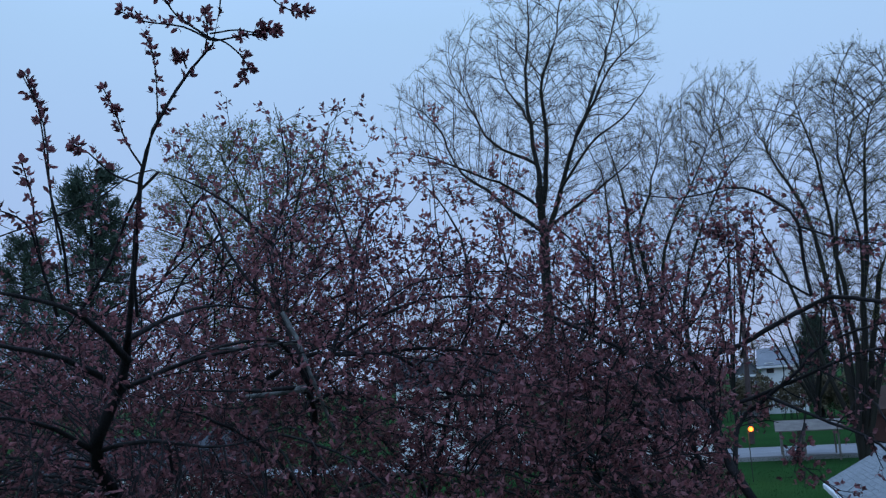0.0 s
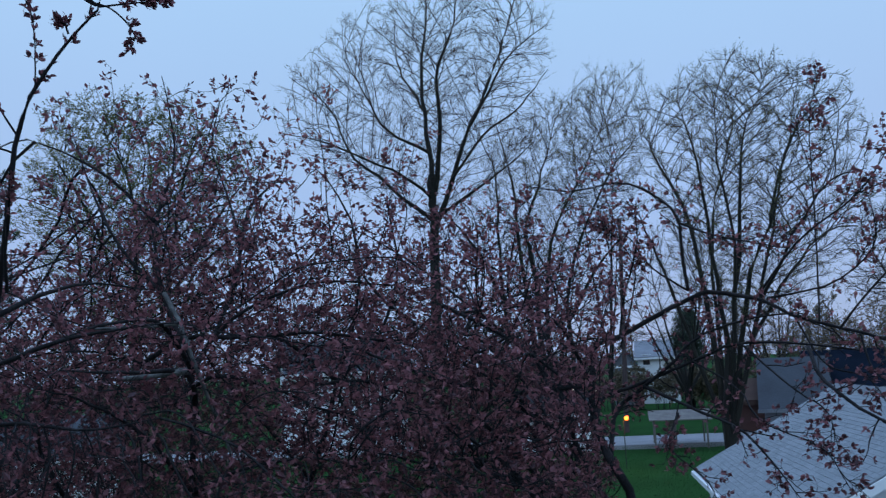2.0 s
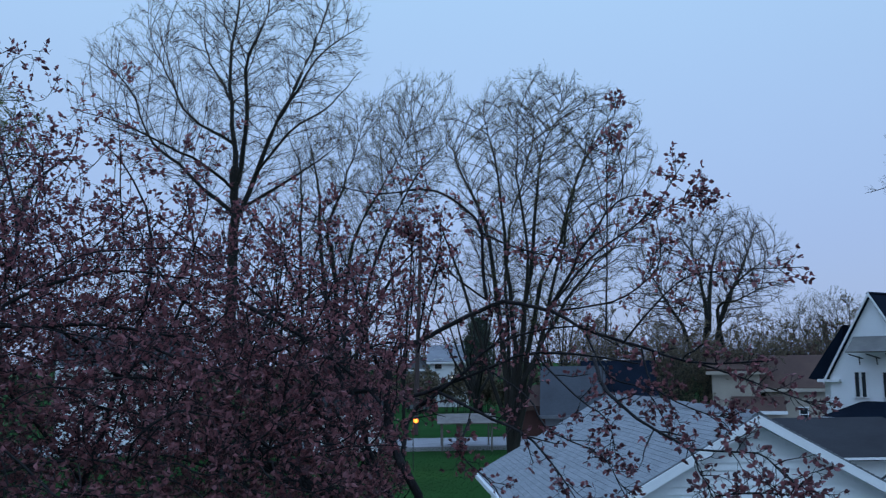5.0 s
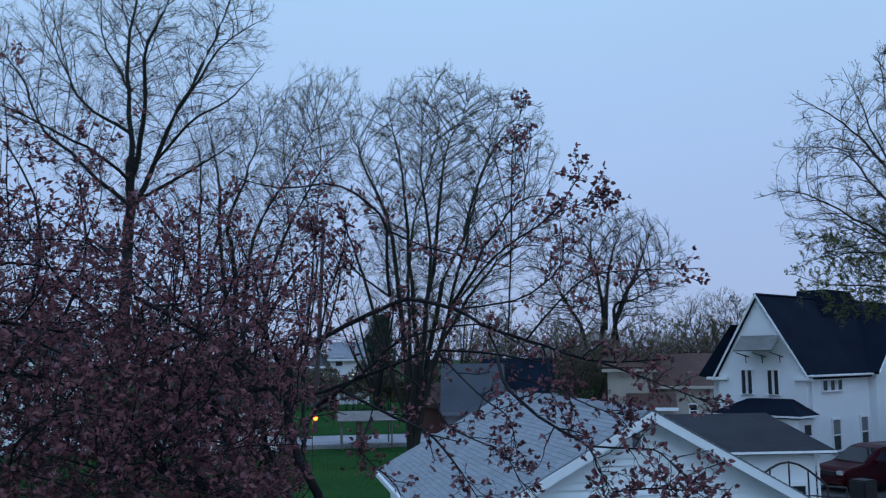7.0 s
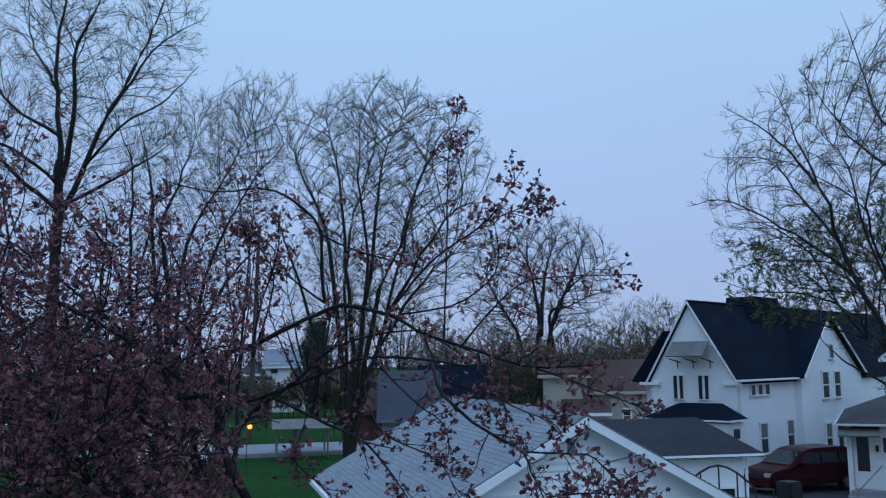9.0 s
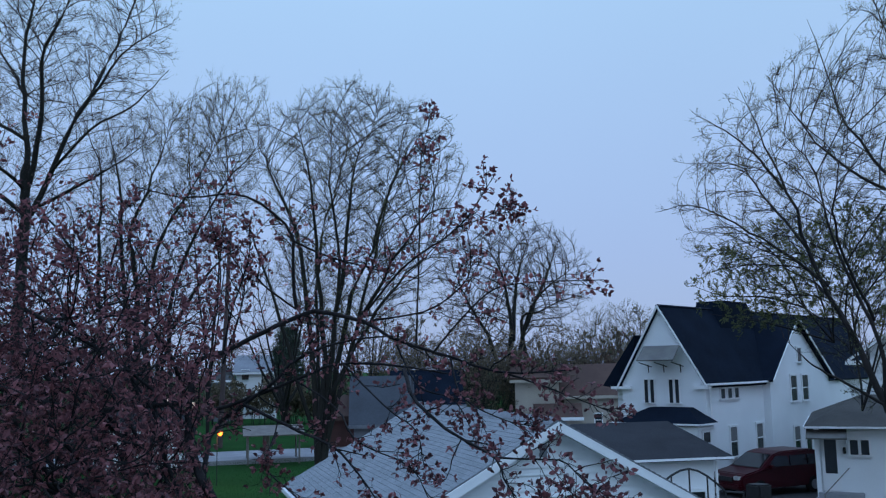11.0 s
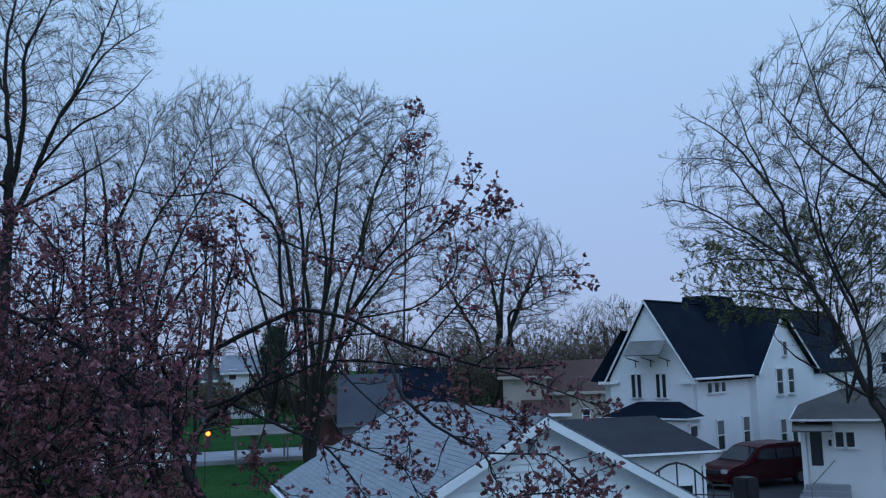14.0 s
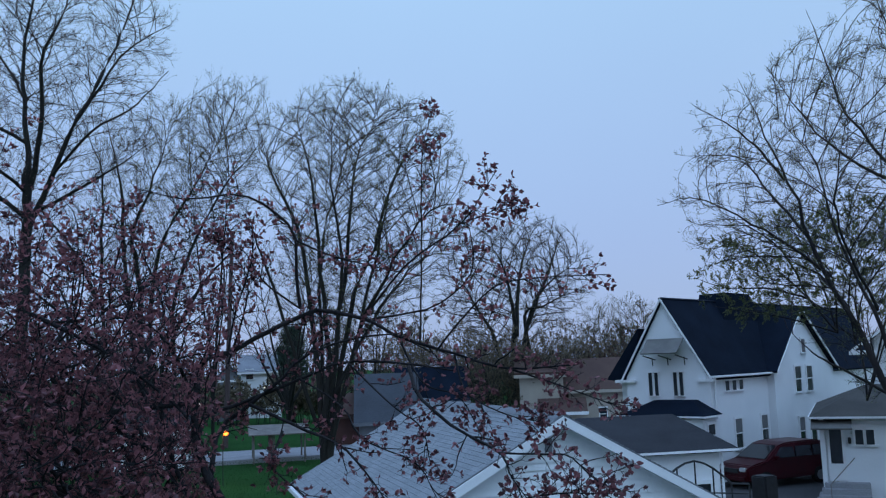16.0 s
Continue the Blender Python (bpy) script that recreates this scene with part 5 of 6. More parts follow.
def hedge(name, label, p0, p1, h, depth, mat, seed, leaf=0.14, n=9000):
    rng = np.random.default_rng(seed)
    t = thing(name, Matrix.Translation(((p0[0] + p1[0]) / 2, (p0[1] + p1[1]) / 2, -0.1)), label, "hedge")
    c = np.array(((p0[0] + p1[0]) / 2, (p0[1] + p1[1]) / 2))
    k = 130
    u = rng.random(k)[:, None]
    xy = np.array(p0) * (1 - u) + np.array(p1) * u - c + rng.normal(0, depth / 3, (k, 2))
    hh = h * rng.uniform(0.65, 1.1, k)
    lean = rng.normal(0, 0.28, (k, 2)) * hh[:, None]
    P = np.stack([np.concatenate([xy + lean * s * s + rng.normal(0, 0.1, (k, 2)) * s, (hh * s)[:, None]], 1) for s in np.linspace(0, 1, 5)], 1)
    R = np.full((k, 1), 0.03) * np.linspace(1, 0.3, 5)
    Q, S = shoots(P, R, 10, 0.1, 45, h * 0.32, 0.012, 3, 0.1, 0.15, rng)
    Q2, S2 = shoots(Q, S, 4, 0.1, 45, h * 0.14, 0.007, 2, 0.1, 0.15, rng)
    tw = part("brushwood", tubes("brushwood", [(P, R, 5), (Q, S, 3), (Q2, S2, 3)], M_TWIG), t)
    tw["kind"] = "stuff"
    pos, d = along_lines(Q2, max(1, n // len(Q2)), rng)
    v, f = leaf_arrays(pos, d, leaf, rng, 0.6, simple=True)
    ob = part("foliage", mesh_arrays("foliage", v, f, mat, False), t)
    ob["kind"] = "stuff"


hedge("brown_hedge", "tangled brown hedge behind the garages", (45, 66), (53, 62), 6.6, 3.2, M_BROWNBUD, 61, 0.08, 90000)
hedge("yard_hedge", "dense bare hedge between the yards", (33, 64), (45, 58), 7.4, 2.8, M_BROWNBUD, 65, 0.09, 110000)
hedge("street_hedge", "dark scrubby hedge along the far street", (18, 99), (44, 88), 4.3, 3.0, M_BROWNBUD, 66, 0.26, 36000)
hedge("red_bush", "rust-red bush beside the beige house", (53.4, 62.6), (55.6, 60.2), 5.6, 2.0, M_REDLEAF, 62, 0.09, 36000)
hedge("garden_hedge", "scrubby bare hedge across the back lawn", (-22, 30), (-4, 33), 3.6, 2.2, M_BROWNBUD, 63, 0.1, 9000)
hedge("lawn_shrub", "bare scrubby shrub at the lawn's edge", (4, 58), (12, 56), 3.4, 2.0, M_BROWNBUD, 64, 0.1, 9000)

for x, y, z in ((14.9, 57.5, 3.6), (16.4, 57.2, 3.4), (37.0, 101.9, 3.5), (38.2, 101.5, 3.3)):
    porch_light(x, y, z)

# ---- crabapple close to the window ----
crab_limbs = []
crab_limbs.append(limb(0.060, 0.016, (-0.48, 5.58, 2.81), (-0.61, 5.47, 3.90), (-1.20, 5.06, 4.48), (-1.59, 4.53, 4.86), (-1.59, 4.10, 5.16), (-1.39, 3.86, 5.42), (-1.26, 3.59, 5.61)))
crab_limbs.append(limb(0.012, 0.002, (-1.26, 3.59, 5.61), (-1.13, 3.31, 5.90), (-1.08, 3.22, 6.13), (-1.03, 3.19, 6.30), (-0.95, 3.16, 6.42), (-0.86, 3.19, 6.57), (-0.77, 3.11, 6.62), (-0.73, 3.11, 6.90)))
crab_limbs.append(limb(0.007, 0.003, (-1.16, 3.41, 5.68), (-1.12, 3.26, 5.89), (-1.09, 3.22, 6.05)))
crab_limbs.append(limb(0.005, 0.002, (-0.77, 3.11, 6.62), (-0.84, 3.09, 6.67), (-0.88, 3.02, 6.69), (-0.91, 2.96, 6.74)))
crab_limbs.append(limb(0.004, 0.002, (-0.78, 3.10, 6.62), (-0.89, 3.13, 6.69), (-1.02, 3.14, 6.72), (-1.10, 3.11, 6.75)))
crab_limbs.append(limb(0.004, 0.002, (-0.77, 3.11, 6.62), (-0.67, 3.13, 6.64), (-0.55, 3.15, 6.66)))
crab_limbs.append(limb(0.003, 0.002, (-0.80, 3.10, 6.59), (-0.79, 3.10, 6.66), (-0.80, 3.10, 6.73)))
crab_limbs.append(limb(0.003, 0.002, (-0.99, 3.15, 6.34), (-0.99, 3.15, 6.44), (-1.00, 3.15, 6.59), (-1.04, 3.18, 6.69)))
crab_limbs.append(limb(0.004, 0.002, (-1.07, 3.23, 6.20), (-1.12, 3.21, 6.29), (-1.14, 3.15, 6.39), (-1.16, 3.09, 6.46)))
crab_limbs.append(limb(0.004, 0.002, (-1.08, 3.22, 6.14), (-1.13, 3.10, 6.15), (-1.20, 3.07, 6.22), (-1.22, 2.96, 6.23)))
crab_limbs.append(limb(0.004, 0.002, (-0.89, 3.18, 6.55), (-0.90, 3.17, 6.58), (-0.92, 3.17, 6.59)))
crab_limbs.append(limb(0.006, 0.002, (-1.38, 3.32, 5.77), (-1.36, 3.22, 5.94), (-1.36, 3.12, 6.11), (-1.37, 3.11, 6.29), (-1.39, 3.10, 6.40), (-1.39, 2.99, 6.49)))
crab_limbs.append(limb(0.006, 0.002, (-1.34, 3.13, 5.67), (-1.34, 3.02, 5.81), (-1.34, 2.90, 5.95), (-1.40, 2.77, 5.99)))
crab_limbs.append(limb(0.005, 0.002, (-1.37, 3.11, 5.79), (-1.36, 3.01, 5.93), (-1.37, 3.00, 6.06), (-1.36, 2.90, 6.16)))
crab_limbs.append(limb(0.016, 0.002, (-1.29, 3.68, 5.53), (-1.29, 3.36, 5.64), (-1.32, 3.13, 5.70), (-1.41, 2.87, 5.73), (-1.53, 2.70, 5.75)))
crab_limbs.append(limb(0.020, 0.003, (-1.38, 3.86, 5.42), (-1.40, 3.75, 5.46), (-1.46, 3.40, 5.55), (-1.54, 3.14, 5.58), (-1.65, 2.86, 5.62)))
crab_limbs.append(limb(0.018, 0.002, (-0.61, 5.47, 3.90), (-0.75, 4.94, 4.76), (-0.72, 4.75, 5.38), (-0.87, 4.82, 5.77), (-0.97, 5.11, 6.21), (-0.91, 5.42, 6.61), (-0.95, 5.52, 6.92), (-1.00, 5.51, 7.17)))
crab_limbs.append(limb(0.014, 0.002, (-0.72, 4.75, 5.38), (-0.62, 5.16, 5.68), (-0.56, 5.57, 6.08), (-0.65, 5.76, 6.48), (-0.77, 5.95, 6.83), (-0.71, 5.96, 7.14)))
crab_limbs.append(limb(0.012, 0.002, (-0.97, 5.11, 6.21), (-1.25, 5.25, 6.49), (-1.52, 5.39, 6.67), (-1.71, 5.33, 6.74)))
crab_limbs.append(limb(0.012, 0.002, (-0.87, 4.82, 5.77), (-1.16, 5.07, 6.09), (-1.40, 5.42, 6.50), (-1.54, 5.59, 6.87)))
crab_limbs.append(limb(0.014, 0.002, (-0.72, 4.75, 5.38), (-0.80, 4.33, 5.60), (-0.99, 4.08, 5.59), (-1.12, 3.84, 5.52)))
crab_limbs.append(limb(0.018, 0.002, (-0.72, 4.85, 5.17), (-0.69, 4.35, 5.37), (-0.88, 4.00, 5.38), (-1.08, 3.75, 5.40)))
crab_limbs.append(limb(0.013, 0.002, (-0.56, 5.57, 6.08), (-0.51, 5.78, 6.40), (-0.33, 5.99, 6.64), (-0.28, 5.99, 6.81)))
crab_limbs.append(limb(0.020, 0.002, (-0.41, 5.48, 4.04), (-0.17, 5.40, 4.73), (-0.00, 5.50, 5.29), (0.14, 5.80, 5.78), (0.14, 6.00, 6.28), (-0.03, 6.10, 6.62), (-0.16, 6.10, 6.77)))
crab_limbs.append(limb(0.014, 0.002, (-0.00, 5.50, 5.29), (-0.31, 5.29, 5.54), (-0.60, 4.96, 5.56), (-0.76, 4.84, 5.55)))
crab_limbs.append(limb(0.014, 0.002, (-0.00, 5.50, 5.29), (0.27, 5.79, 5.56), (0.42, 5.99, 6.00), (0.38, 6.09, 6.40), (0.43, 6.18, 6.61)))
crab_limbs.append(limb(0.012, 0.002, (-0.17, 5.40, 4.73), (-0.38, 4.99, 5.08), (-0.57, 4.67, 5.34), (-0.66, 4.55, 5.51)))
crab_limbs.append(limb(0.014, 0.002, (-0.75, 4.94, 4.76), (-0.94, 4.61, 5.09), (-1.12, 4.25, 5.27), (-1.27, 4.00, 5.34)))
crab_limbs.append(limb(0.016, 0.002, (1.48, 5.30, 5.20), (0.93, 5.12, 5.18), (0.49, 4.98, 5.30), (0.07, 4.90, 5.47), (-0.28, 4.89, 5.62)))
crab_limbs.append(limb(0.012, 0.002, (1.20, 5.57, 5.39), (1.41, 5.73, 5.69), (1.38, 5.94, 6.01), (1.28, 6.07, 6.26)))
crab_limbs.append(limb(0.012, 0.002, (-1.39, 3.86, 5.42), (-1.10, 3.85, 5.52), (-0.88, 3.90, 5.56), (-0.60, 4.16, 5.60)))
crab_limbs.append(limb(0.012, 0.002, (-1.59, 4.10, 5.16), (-1.29, 3.89, 5.20), (-1.00, 3.87, 5.16), (-0.73, 3.93, 5.19)))
crab_limbs.append(limb(0.012, 0.002, (-0.75, 4.94, 4.76), (-0.47, 4.58, 4.90), (-0.13, 4.50, 4.94), (0.13, 4.50, 4.87)))
crab_limbs.append(limb(0.012, 0.002, (-1.26, 3.59, 5.61), (-1.13, 3.73, 5.70), (-0.99, 3.88, 5.75), (-0.82, 4.12, 5.74)))
crab_limbs.append(limb(0.012, 0.002, (1.48, 5.30, 5.20), (1.26, 5.05, 5.53), (1.01, 5.00, 5.66), (0.68, 4.95, 5.53)))
crab_limbs.append(limb(0.016, 0.002, (-1.20, 5.06, 4.48), (-1.34, 4.61, 4.89), (-1.35, 4.40, 5.13), (-1.24, 4.32, 5.38)))
crab_limbs.append(limb(0.014, 0.002, (-1.59, 4.10, 5.16), (-1.59, 3.67, 5.28), (-1.64, 3.43, 5.33), (-1.72, 3.27, 5.35)))
crab_limbs.append(limb(0.014, 0.002, (1.56, 4.96, 4.33), (1.33, 5.23, 4.90), (1.20, 5.57, 5.39), (1.00, 5.71, 5.58), (0.66, 5.86, 5.90), (0.28, 5.99, 6.20), (-0.01, 6.10, 6.35)))
crab_limbs.append(limb(0.010, 0.002, (1.20, 5.06, 4.95), (1.02, 5.10, 5.26), (0.86, 5.13, 5.43), (0.73, 5.25, 5.63), (0.68, 5.46, 5.92)))
crab_limbs.append(limb(0.012, 0.002, (1.33, 5.23, 4.90), (1.28, 5.45, 5.41), (1.22, 5.67, 5.70), (1.10, 5.90, 5.94), (0.79, 5.95, 6.08)))
crab_limbs.append(limb(0.012, 0.002, (1.56, 4.96, 4.33), (0.89, 5.12, 4.75), (0.60, 5.17, 4.95), (0.30, 5.19, 5.09)))
crab_limbs.append(limb(0.045, 0.016, (-0.46, 5.58, 3.10), (0.54, 5.37, 3.95), (1.56, 4.96, 4.33), (1.46, 5.20, 4.96), (1.53, 5.39, 5.39)))
crab_limbs.append(limb(0.014, 0.002, (1.25, 5.37, 4.53), (1.11, 5.20, 4.92), (0.88, 5.14, 5.23), (0.66, 5.27, 5.44), (0.47, 5.40, 5.60)))
crab_limbs.append(limb(0.014, 0.002, (1.25, 5.37, 4.53), (1.32, 5.15, 4.91), (1.22, 5.17, 5.22), (1.06, 5.31, 5.47), (1.00, 5.52, 5.67)))
crab_limbs.append(limb(0.013, 0.002, (0.92, 5.23, 4.42), (0.75, 4.96, 4.84), (0.49, 4.89, 5.08), (0.24, 4.91, 5.19), (0.03, 5.02, 5.36)))
crab_limbs.append(limb(0.013, 0.002, (0.92, 5.23, 4.42), (0.61, 4.88, 4.75), (0.34, 4.80, 4.88), (0.07, 4.82, 4.95)))
crab_limbs.append(limb(0.012, 0.002, (1.21, 5.17, 4.41), (0.75, 4.76, 4.65), (0.44, 4.70, 4.71), (0.15, 4.71, 4.70)))
crab_limbs.append(limb(0.012, 0.002, (0.92, 5.23, 4.42), (0.56, 4.68, 4.60), (0.24, 4.61, 4.64), (-0.07, 4.62, 4.73)))
crab_limbs.append(limb(0.012, 0.002, (1.47, 5.10, 4.31), (1.12, 4.68, 4.63), (1.01, 4.71, 4.77), (1.16, 4.67, 4.90)))
crab_limbs.append(limb(0.012, 0.002, (1.21, 5.17, 4.41), (0.83, 4.64, 4.82), (0.61, 4.57, 4.89), (0.33, 4.60, 4.85)))
crab_limbs.append(limb(0.012, 0.002, (1.25, 5.37, 4.53), (1.00, 4.91, 4.72), (0.76, 4.86, 4.77), (0.50, 4.89, 4.76)))
crab_limbs.append(limb(0.012, 0.002, (1.25, 5.37, 4.53), (1.27, 4.95, 4.81), (1.13, 4.88, 5.00), (0.88, 4.94, 5.06)))
crab_limbs.append(limb(0.012, 0.002, (0.66, 5.27, 5.44), (0.83, 5.45, 5.67), (0.80, 5.66, 5.88), (0.68, 5.78, 6.02)))
crab_limbs.append(limb(0.012, 0.002, (0.47, 5.40, 5.60), (0.27, 5.51, 5.78), (0.12, 5.71, 6.05), (0.03, 5.82, 6.35)))
crab_limbs.append(limb(0.012, 0.002, (1.25, 5.37, 4.53), (0.94, 4.92, 4.75), (0.76, 4.86, 4.91), (0.55, 4.88, 4.94)))
crab_limbs.append(limb(0.014, 0.006, (-1.00, 4.91, 5.43), (-0.77, 4.85, 5.55), (-0.49, 4.79, 5.54), (-0.10, 4.81, 5.55), (0.28, 4.90, 5.49)))
crab_limbs.append(limb(0.013, 0.004, (-0.89, 5.03, 5.20), (-0.64, 4.97, 5.35), (-0.32, 4.90, 5.27), (-0.03, 4.81, 5.14), (0.29, 4.80, 5.11)))
crab_limbs.append(limb(0.012, 0.004, (-0.78, 4.95, 5.38), (-0.51, 4.89, 5.66), (-0.10, 4.91, 5.82), (0.33, 5.00, 5.80)))
crab_limbs.append(limb(0.012, 0.004, (0.61, 5.18, 5.69), (0.95, 5.02, 5.48), (1.27, 4.85, 5.19), (1.40, 4.71, 4.92)))
crab_limbs.append(limb(0.010, 0.003, (-0.12, 5.11, 5.28), (0.13, 5.01, 5.29), (0.31, 5.00, 5.23), (0.56, 4.98, 5.19)))
crab_limbs.append(limb(0.0035, 0.0020, (-0.77, 3.08, 6.62), (-0.72, 3.09, 6.60), (-0.67, 3.10, 6.55), (-0.65, 3.10, 6.50), (-0.68, 3.10, 6.45)))
crab_limbs.append(limb(0.0035, 0.0020, (-0.78, 3.09, 6.64), (-0.69, 3.12, 6.66), (-0.62, 3.13, 6.65), (-0.55, 3.14, 6.67)))
crab_limbs.append(limb(0.0030, 0.0020, (-0.59, 3.15, 6.82), (-0.55, 3.15, 6.77), (-0.50, 3.16, 6.74), (-0.44, 3.17, 6.73)))
crab_limbs.append(limb(0.0040, 0.0020, (-1.17, 2.76, 5.82), (-1.19, 2.76, 5.93), (-1.21, 2.75, 6.09), (-1.23, 2.74, 6.27), (-1.27, 2.72, 6.38)))
pale_limbs = []
pale_limbs.append(limb(0.017, 0.008, (-0.67, 4.26, 5.38), (-0.86, 4.22, 5.36), (-0.96, 4.20, 5.36)))
pale_limbs.append(limb(0.012, 0.007, (-0.80, 4.44, 5.75), (-0.72, 4.35, 5.61), (-0.64, 4.26, 5.42), (-0.58, 4.37, 5.21), (-0.51, 4.48, 4.99)))
pale_limbs.append(limb(0.010, 0.006, (-0.72, 4.35, 5.60), (-0.85, 4.33, 5.59), (-1.05, 4.18, 5.58)))
bow_limbs = []
bow_limbs.append(limb(0.016, 0.013, (1.46, 5.20, 4.96), (1.53, 5.39, 5.39), (1.72, 5.33, 5.49), (1.96, 5.25, 5.62), (2.17, 5.16, 5.71)))
bow_limbs.append(limb(0.007, 0.003, (1.68, 5.34, 5.45), (1.73, 5.33, 5.71), (1.82, 5.30, 6.03), (1.82, 5.30, 6.23)))
bow_limbs.append(limb(0.006, 0.003, (1.53, 5.39, 5.39), (1.64, 5.46, 5.62), (1.73, 5.54, 5.93), (1.68, 5.55, 6.22), (1.65, 5.56, 6.47)))
bow_limbs.append(limb(0.013, 0.004, (2.17, 5.16, 5.71), (2.38, 4.96, 5.65), (2.46, 4.70, 5.53), (2.63, 4.37, 5.42), (2.76, 4.04, 5.33), (2.90, 3.68, 5.34)))
bow_limbs.append(limb(0.015, 0.004, (1.50, 5.10, 4.70), (1.61, 5.30, 5.02), (1.75, 5.22, 5.16), (1.88, 5.07, 5.29), (2.03, 5.01, 5.44), (2.26, 4.80, 5.53), (2.41, 4.61, 5.54)))
bow_limbs.append(limb(0.014, 0.004, (1.46, 5.20, 4.96), (1.55, 5.32, 5.12), (1.73, 5.23, 5.18), (2.00, 5.02, 5.31), (2.20, 4.83, 5.40), (2.42, 4.49, 5.37), (2.57, 4.29, 5.33)))
bow_limbs.append(limb(0.012, 0.003, (2.12, 5.30, 5.73), (2.10, 5.31, 5.96), (2.07, 5.26, 6.18), (1.92, 5.27, 6.33), (1.74, 5.33, 6.41), (1.44, 5.32, 6.36), (1.19, 5.38, 6.41)))
bow_limbs.append(limb(0.007, 0.003, (2.08, 5.26, 6.14), (2.20, 5.05, 6.03), (2.33, 4.87, 5.96), (2.49, 4.68, 5.89)))
bow_limbs.append(limb(0.007, 0.002, (2.38, 4.96, 5.65), (2.47, 4.58, 5.93), (2.64, 4.36, 6.09), (2.75, 4.29, 6.23), (2.85, 4.23, 6.41)))
bow_limbs.append(limb(0.004, 0.002, (2.68, 4.34, 6.13), (2.80, 4.26, 6.18), (2.93, 4.17, 6.26)))
bow_limbs.append(limb(0.006, 0.002, (2.52, 4.55, 5.49), (2.59, 4.63, 5.88), (2.60, 4.62, 6.33), (2.61, 4.61, 6.60), (2.66, 4.59, 6.80)))
bow_limbs.append(limb(0.006, 0.002, (2.39, 4.85, 5.64), (2.58, 4.52, 5.68), (2.70, 4.32, 5.82), (2.68, 4.22, 5.96), (2.66, 4.23, 6.12)))
bow_limbs.append(limb(0.006, 0.002, (2.55, 4.42, 5.44), (2.63, 4.13, 5.68), (2.74, 3.94, 5.78), (3.04, 3.57, 5.78)))
bow_limbs.append(limb(0.011, 0.002, (2.41, 4.49, 5.36), (2.31, 4.21, 5.21), (2.30, 3.86, 5.07), (2.37, 3.59, 4.96), (2.35, 3.48, 4.87), (2.34, 3.36, 4.79)))
bow_limbs.append(limb(0.005, 0.002, (2.37, 3.59, 4.96), (2.45, 3.41, 4.96), (2.49, 3.25, 4.96), (2.50, 3.11, 4.88), (2.56, 3.06, 4.83)))
bow_limbs.append(limb(0.004, 0.002, (2.34, 3.36, 4.79), (2.40, 3.19, 4.82), (2.48, 2.99, 4.83)))
bow_limbs.append(limb(0.011, 0.002, (1.76, 5.22, 5.18), (1.86, 4.76, 5.07), (1.96, 4.39, 4.97), (2.00, 4.15, 4.83), (2.05, 4.01, 4.68)))
bow_limbs.append(limb(0.006, 0.002, (2.00, 5.02, 5.31), (2.09, 4.66, 5.16), (2.06, 4.34, 5.00), (2.19, 4.05, 4.90), (2.23, 3.91, 4.73)))
bow_limbs.append(limb(0.006, 0.002, (1.80, 4.78, 5.04), (1.68, 4.61, 4.88), (1.76, 4.36, 4.74), (1.77, 4.25, 4.59)))
bow_limbs.append(limb(0.006, 0.002, (2.20, 4.83, 5.40), (2.28, 4.45, 5.16), (2.32, 4.21, 5.05), (2.30, 4.10, 4.89)))
bow_limbs.append(limb(0.006, 0.002, (2.63, 4.37, 5.42), (2.57, 4.17, 5.22), (2.62, 3.90, 5.11), (2.71, 3.71, 5.07)))
bow_limbs.append(limb(0.006, 0.002, (2.46, 4.70, 5.53), (2.48, 4.46, 5.27), (2.59, 4.27, 5.19), (2.63, 4.13, 4.99)))
bow_limbs.append(limb(0.006, 0.002, (2.76, 4.04, 5.33), (2.84, 3.86, 5.27), (2.94, 3.65, 5.19), (3.01, 3.46, 5.12)))
bow_limbs.append(limb(0.007, 0.002, (1.72, 5.45, 5.41), (1.80, 5.42, 5.68), (1.83, 5.41, 5.92), (1.70, 5.45, 6.13)))
bow_limbs.append(limb(0.007, 0.002, (2.12, 5.30, 5.73), (1.92, 5.37, 5.89), (1.83, 5.52, 6.11), (1.63, 5.58, 6.18)))
crab_limbs.append(limb(0.011, 0.002, (1.30, 5.40, 4.90), (0.72, 5.33, 5.38), (1.00, 5.34, 5.53), (1.30, 5.34, 5.65), (1.58, 5.33, 5.63)))
crab_limbs.append(limb(0.011, 0.002, (1.30, 5.40, 4.90), (0.67, 5.34, 5.56), (0.92, 5.36, 5.68), (1.21, 5.36, 5.78), (1.52, 5.34, 5.73)))
crab_limbs.append(limb(0.011, 0.002, (1.30, 5.40, 4.90), (0.97, 5.29, 5.20), (1.23, 5.30, 5.37), (1.48, 5.29, 5.47), (1.70, 5.29, 5.42)))
crab_limbs.append(limb(0.012, 0.002, (1.30, 5.30, 4.50), (0.68, 5.29, 4.87), (0.92, 5.31, 5.14), (1.21, 5.31, 5.28), (1.42, 5.32, 5.24)))
crab_limbs.append(limb(0.012, 0.002, (1.30, 5.30, 4.50), (0.73, 5.28, 4.81), (1.06, 5.28, 4.96), (1.32, 5.28, 5.06), (1.51, 5.29, 5.02)))
crab_limbs.append(limb(0.012, 0.002, (1.30, 5.30, 4.50), (0.64, 5.29, 5.27), (0.89, 5.31, 5.44), (1.12, 5.33, 5.53), (1.36, 5.34, 5.43)))
crab_limbs.append(limb(0.012, 0.002, (1.30, 5.30, 4.50), (0.81, 5.27, 4.78), (1.11, 5.27, 4.81), (1.41, 5.26, 4.84), (1.57, 5.28, 4.77)))
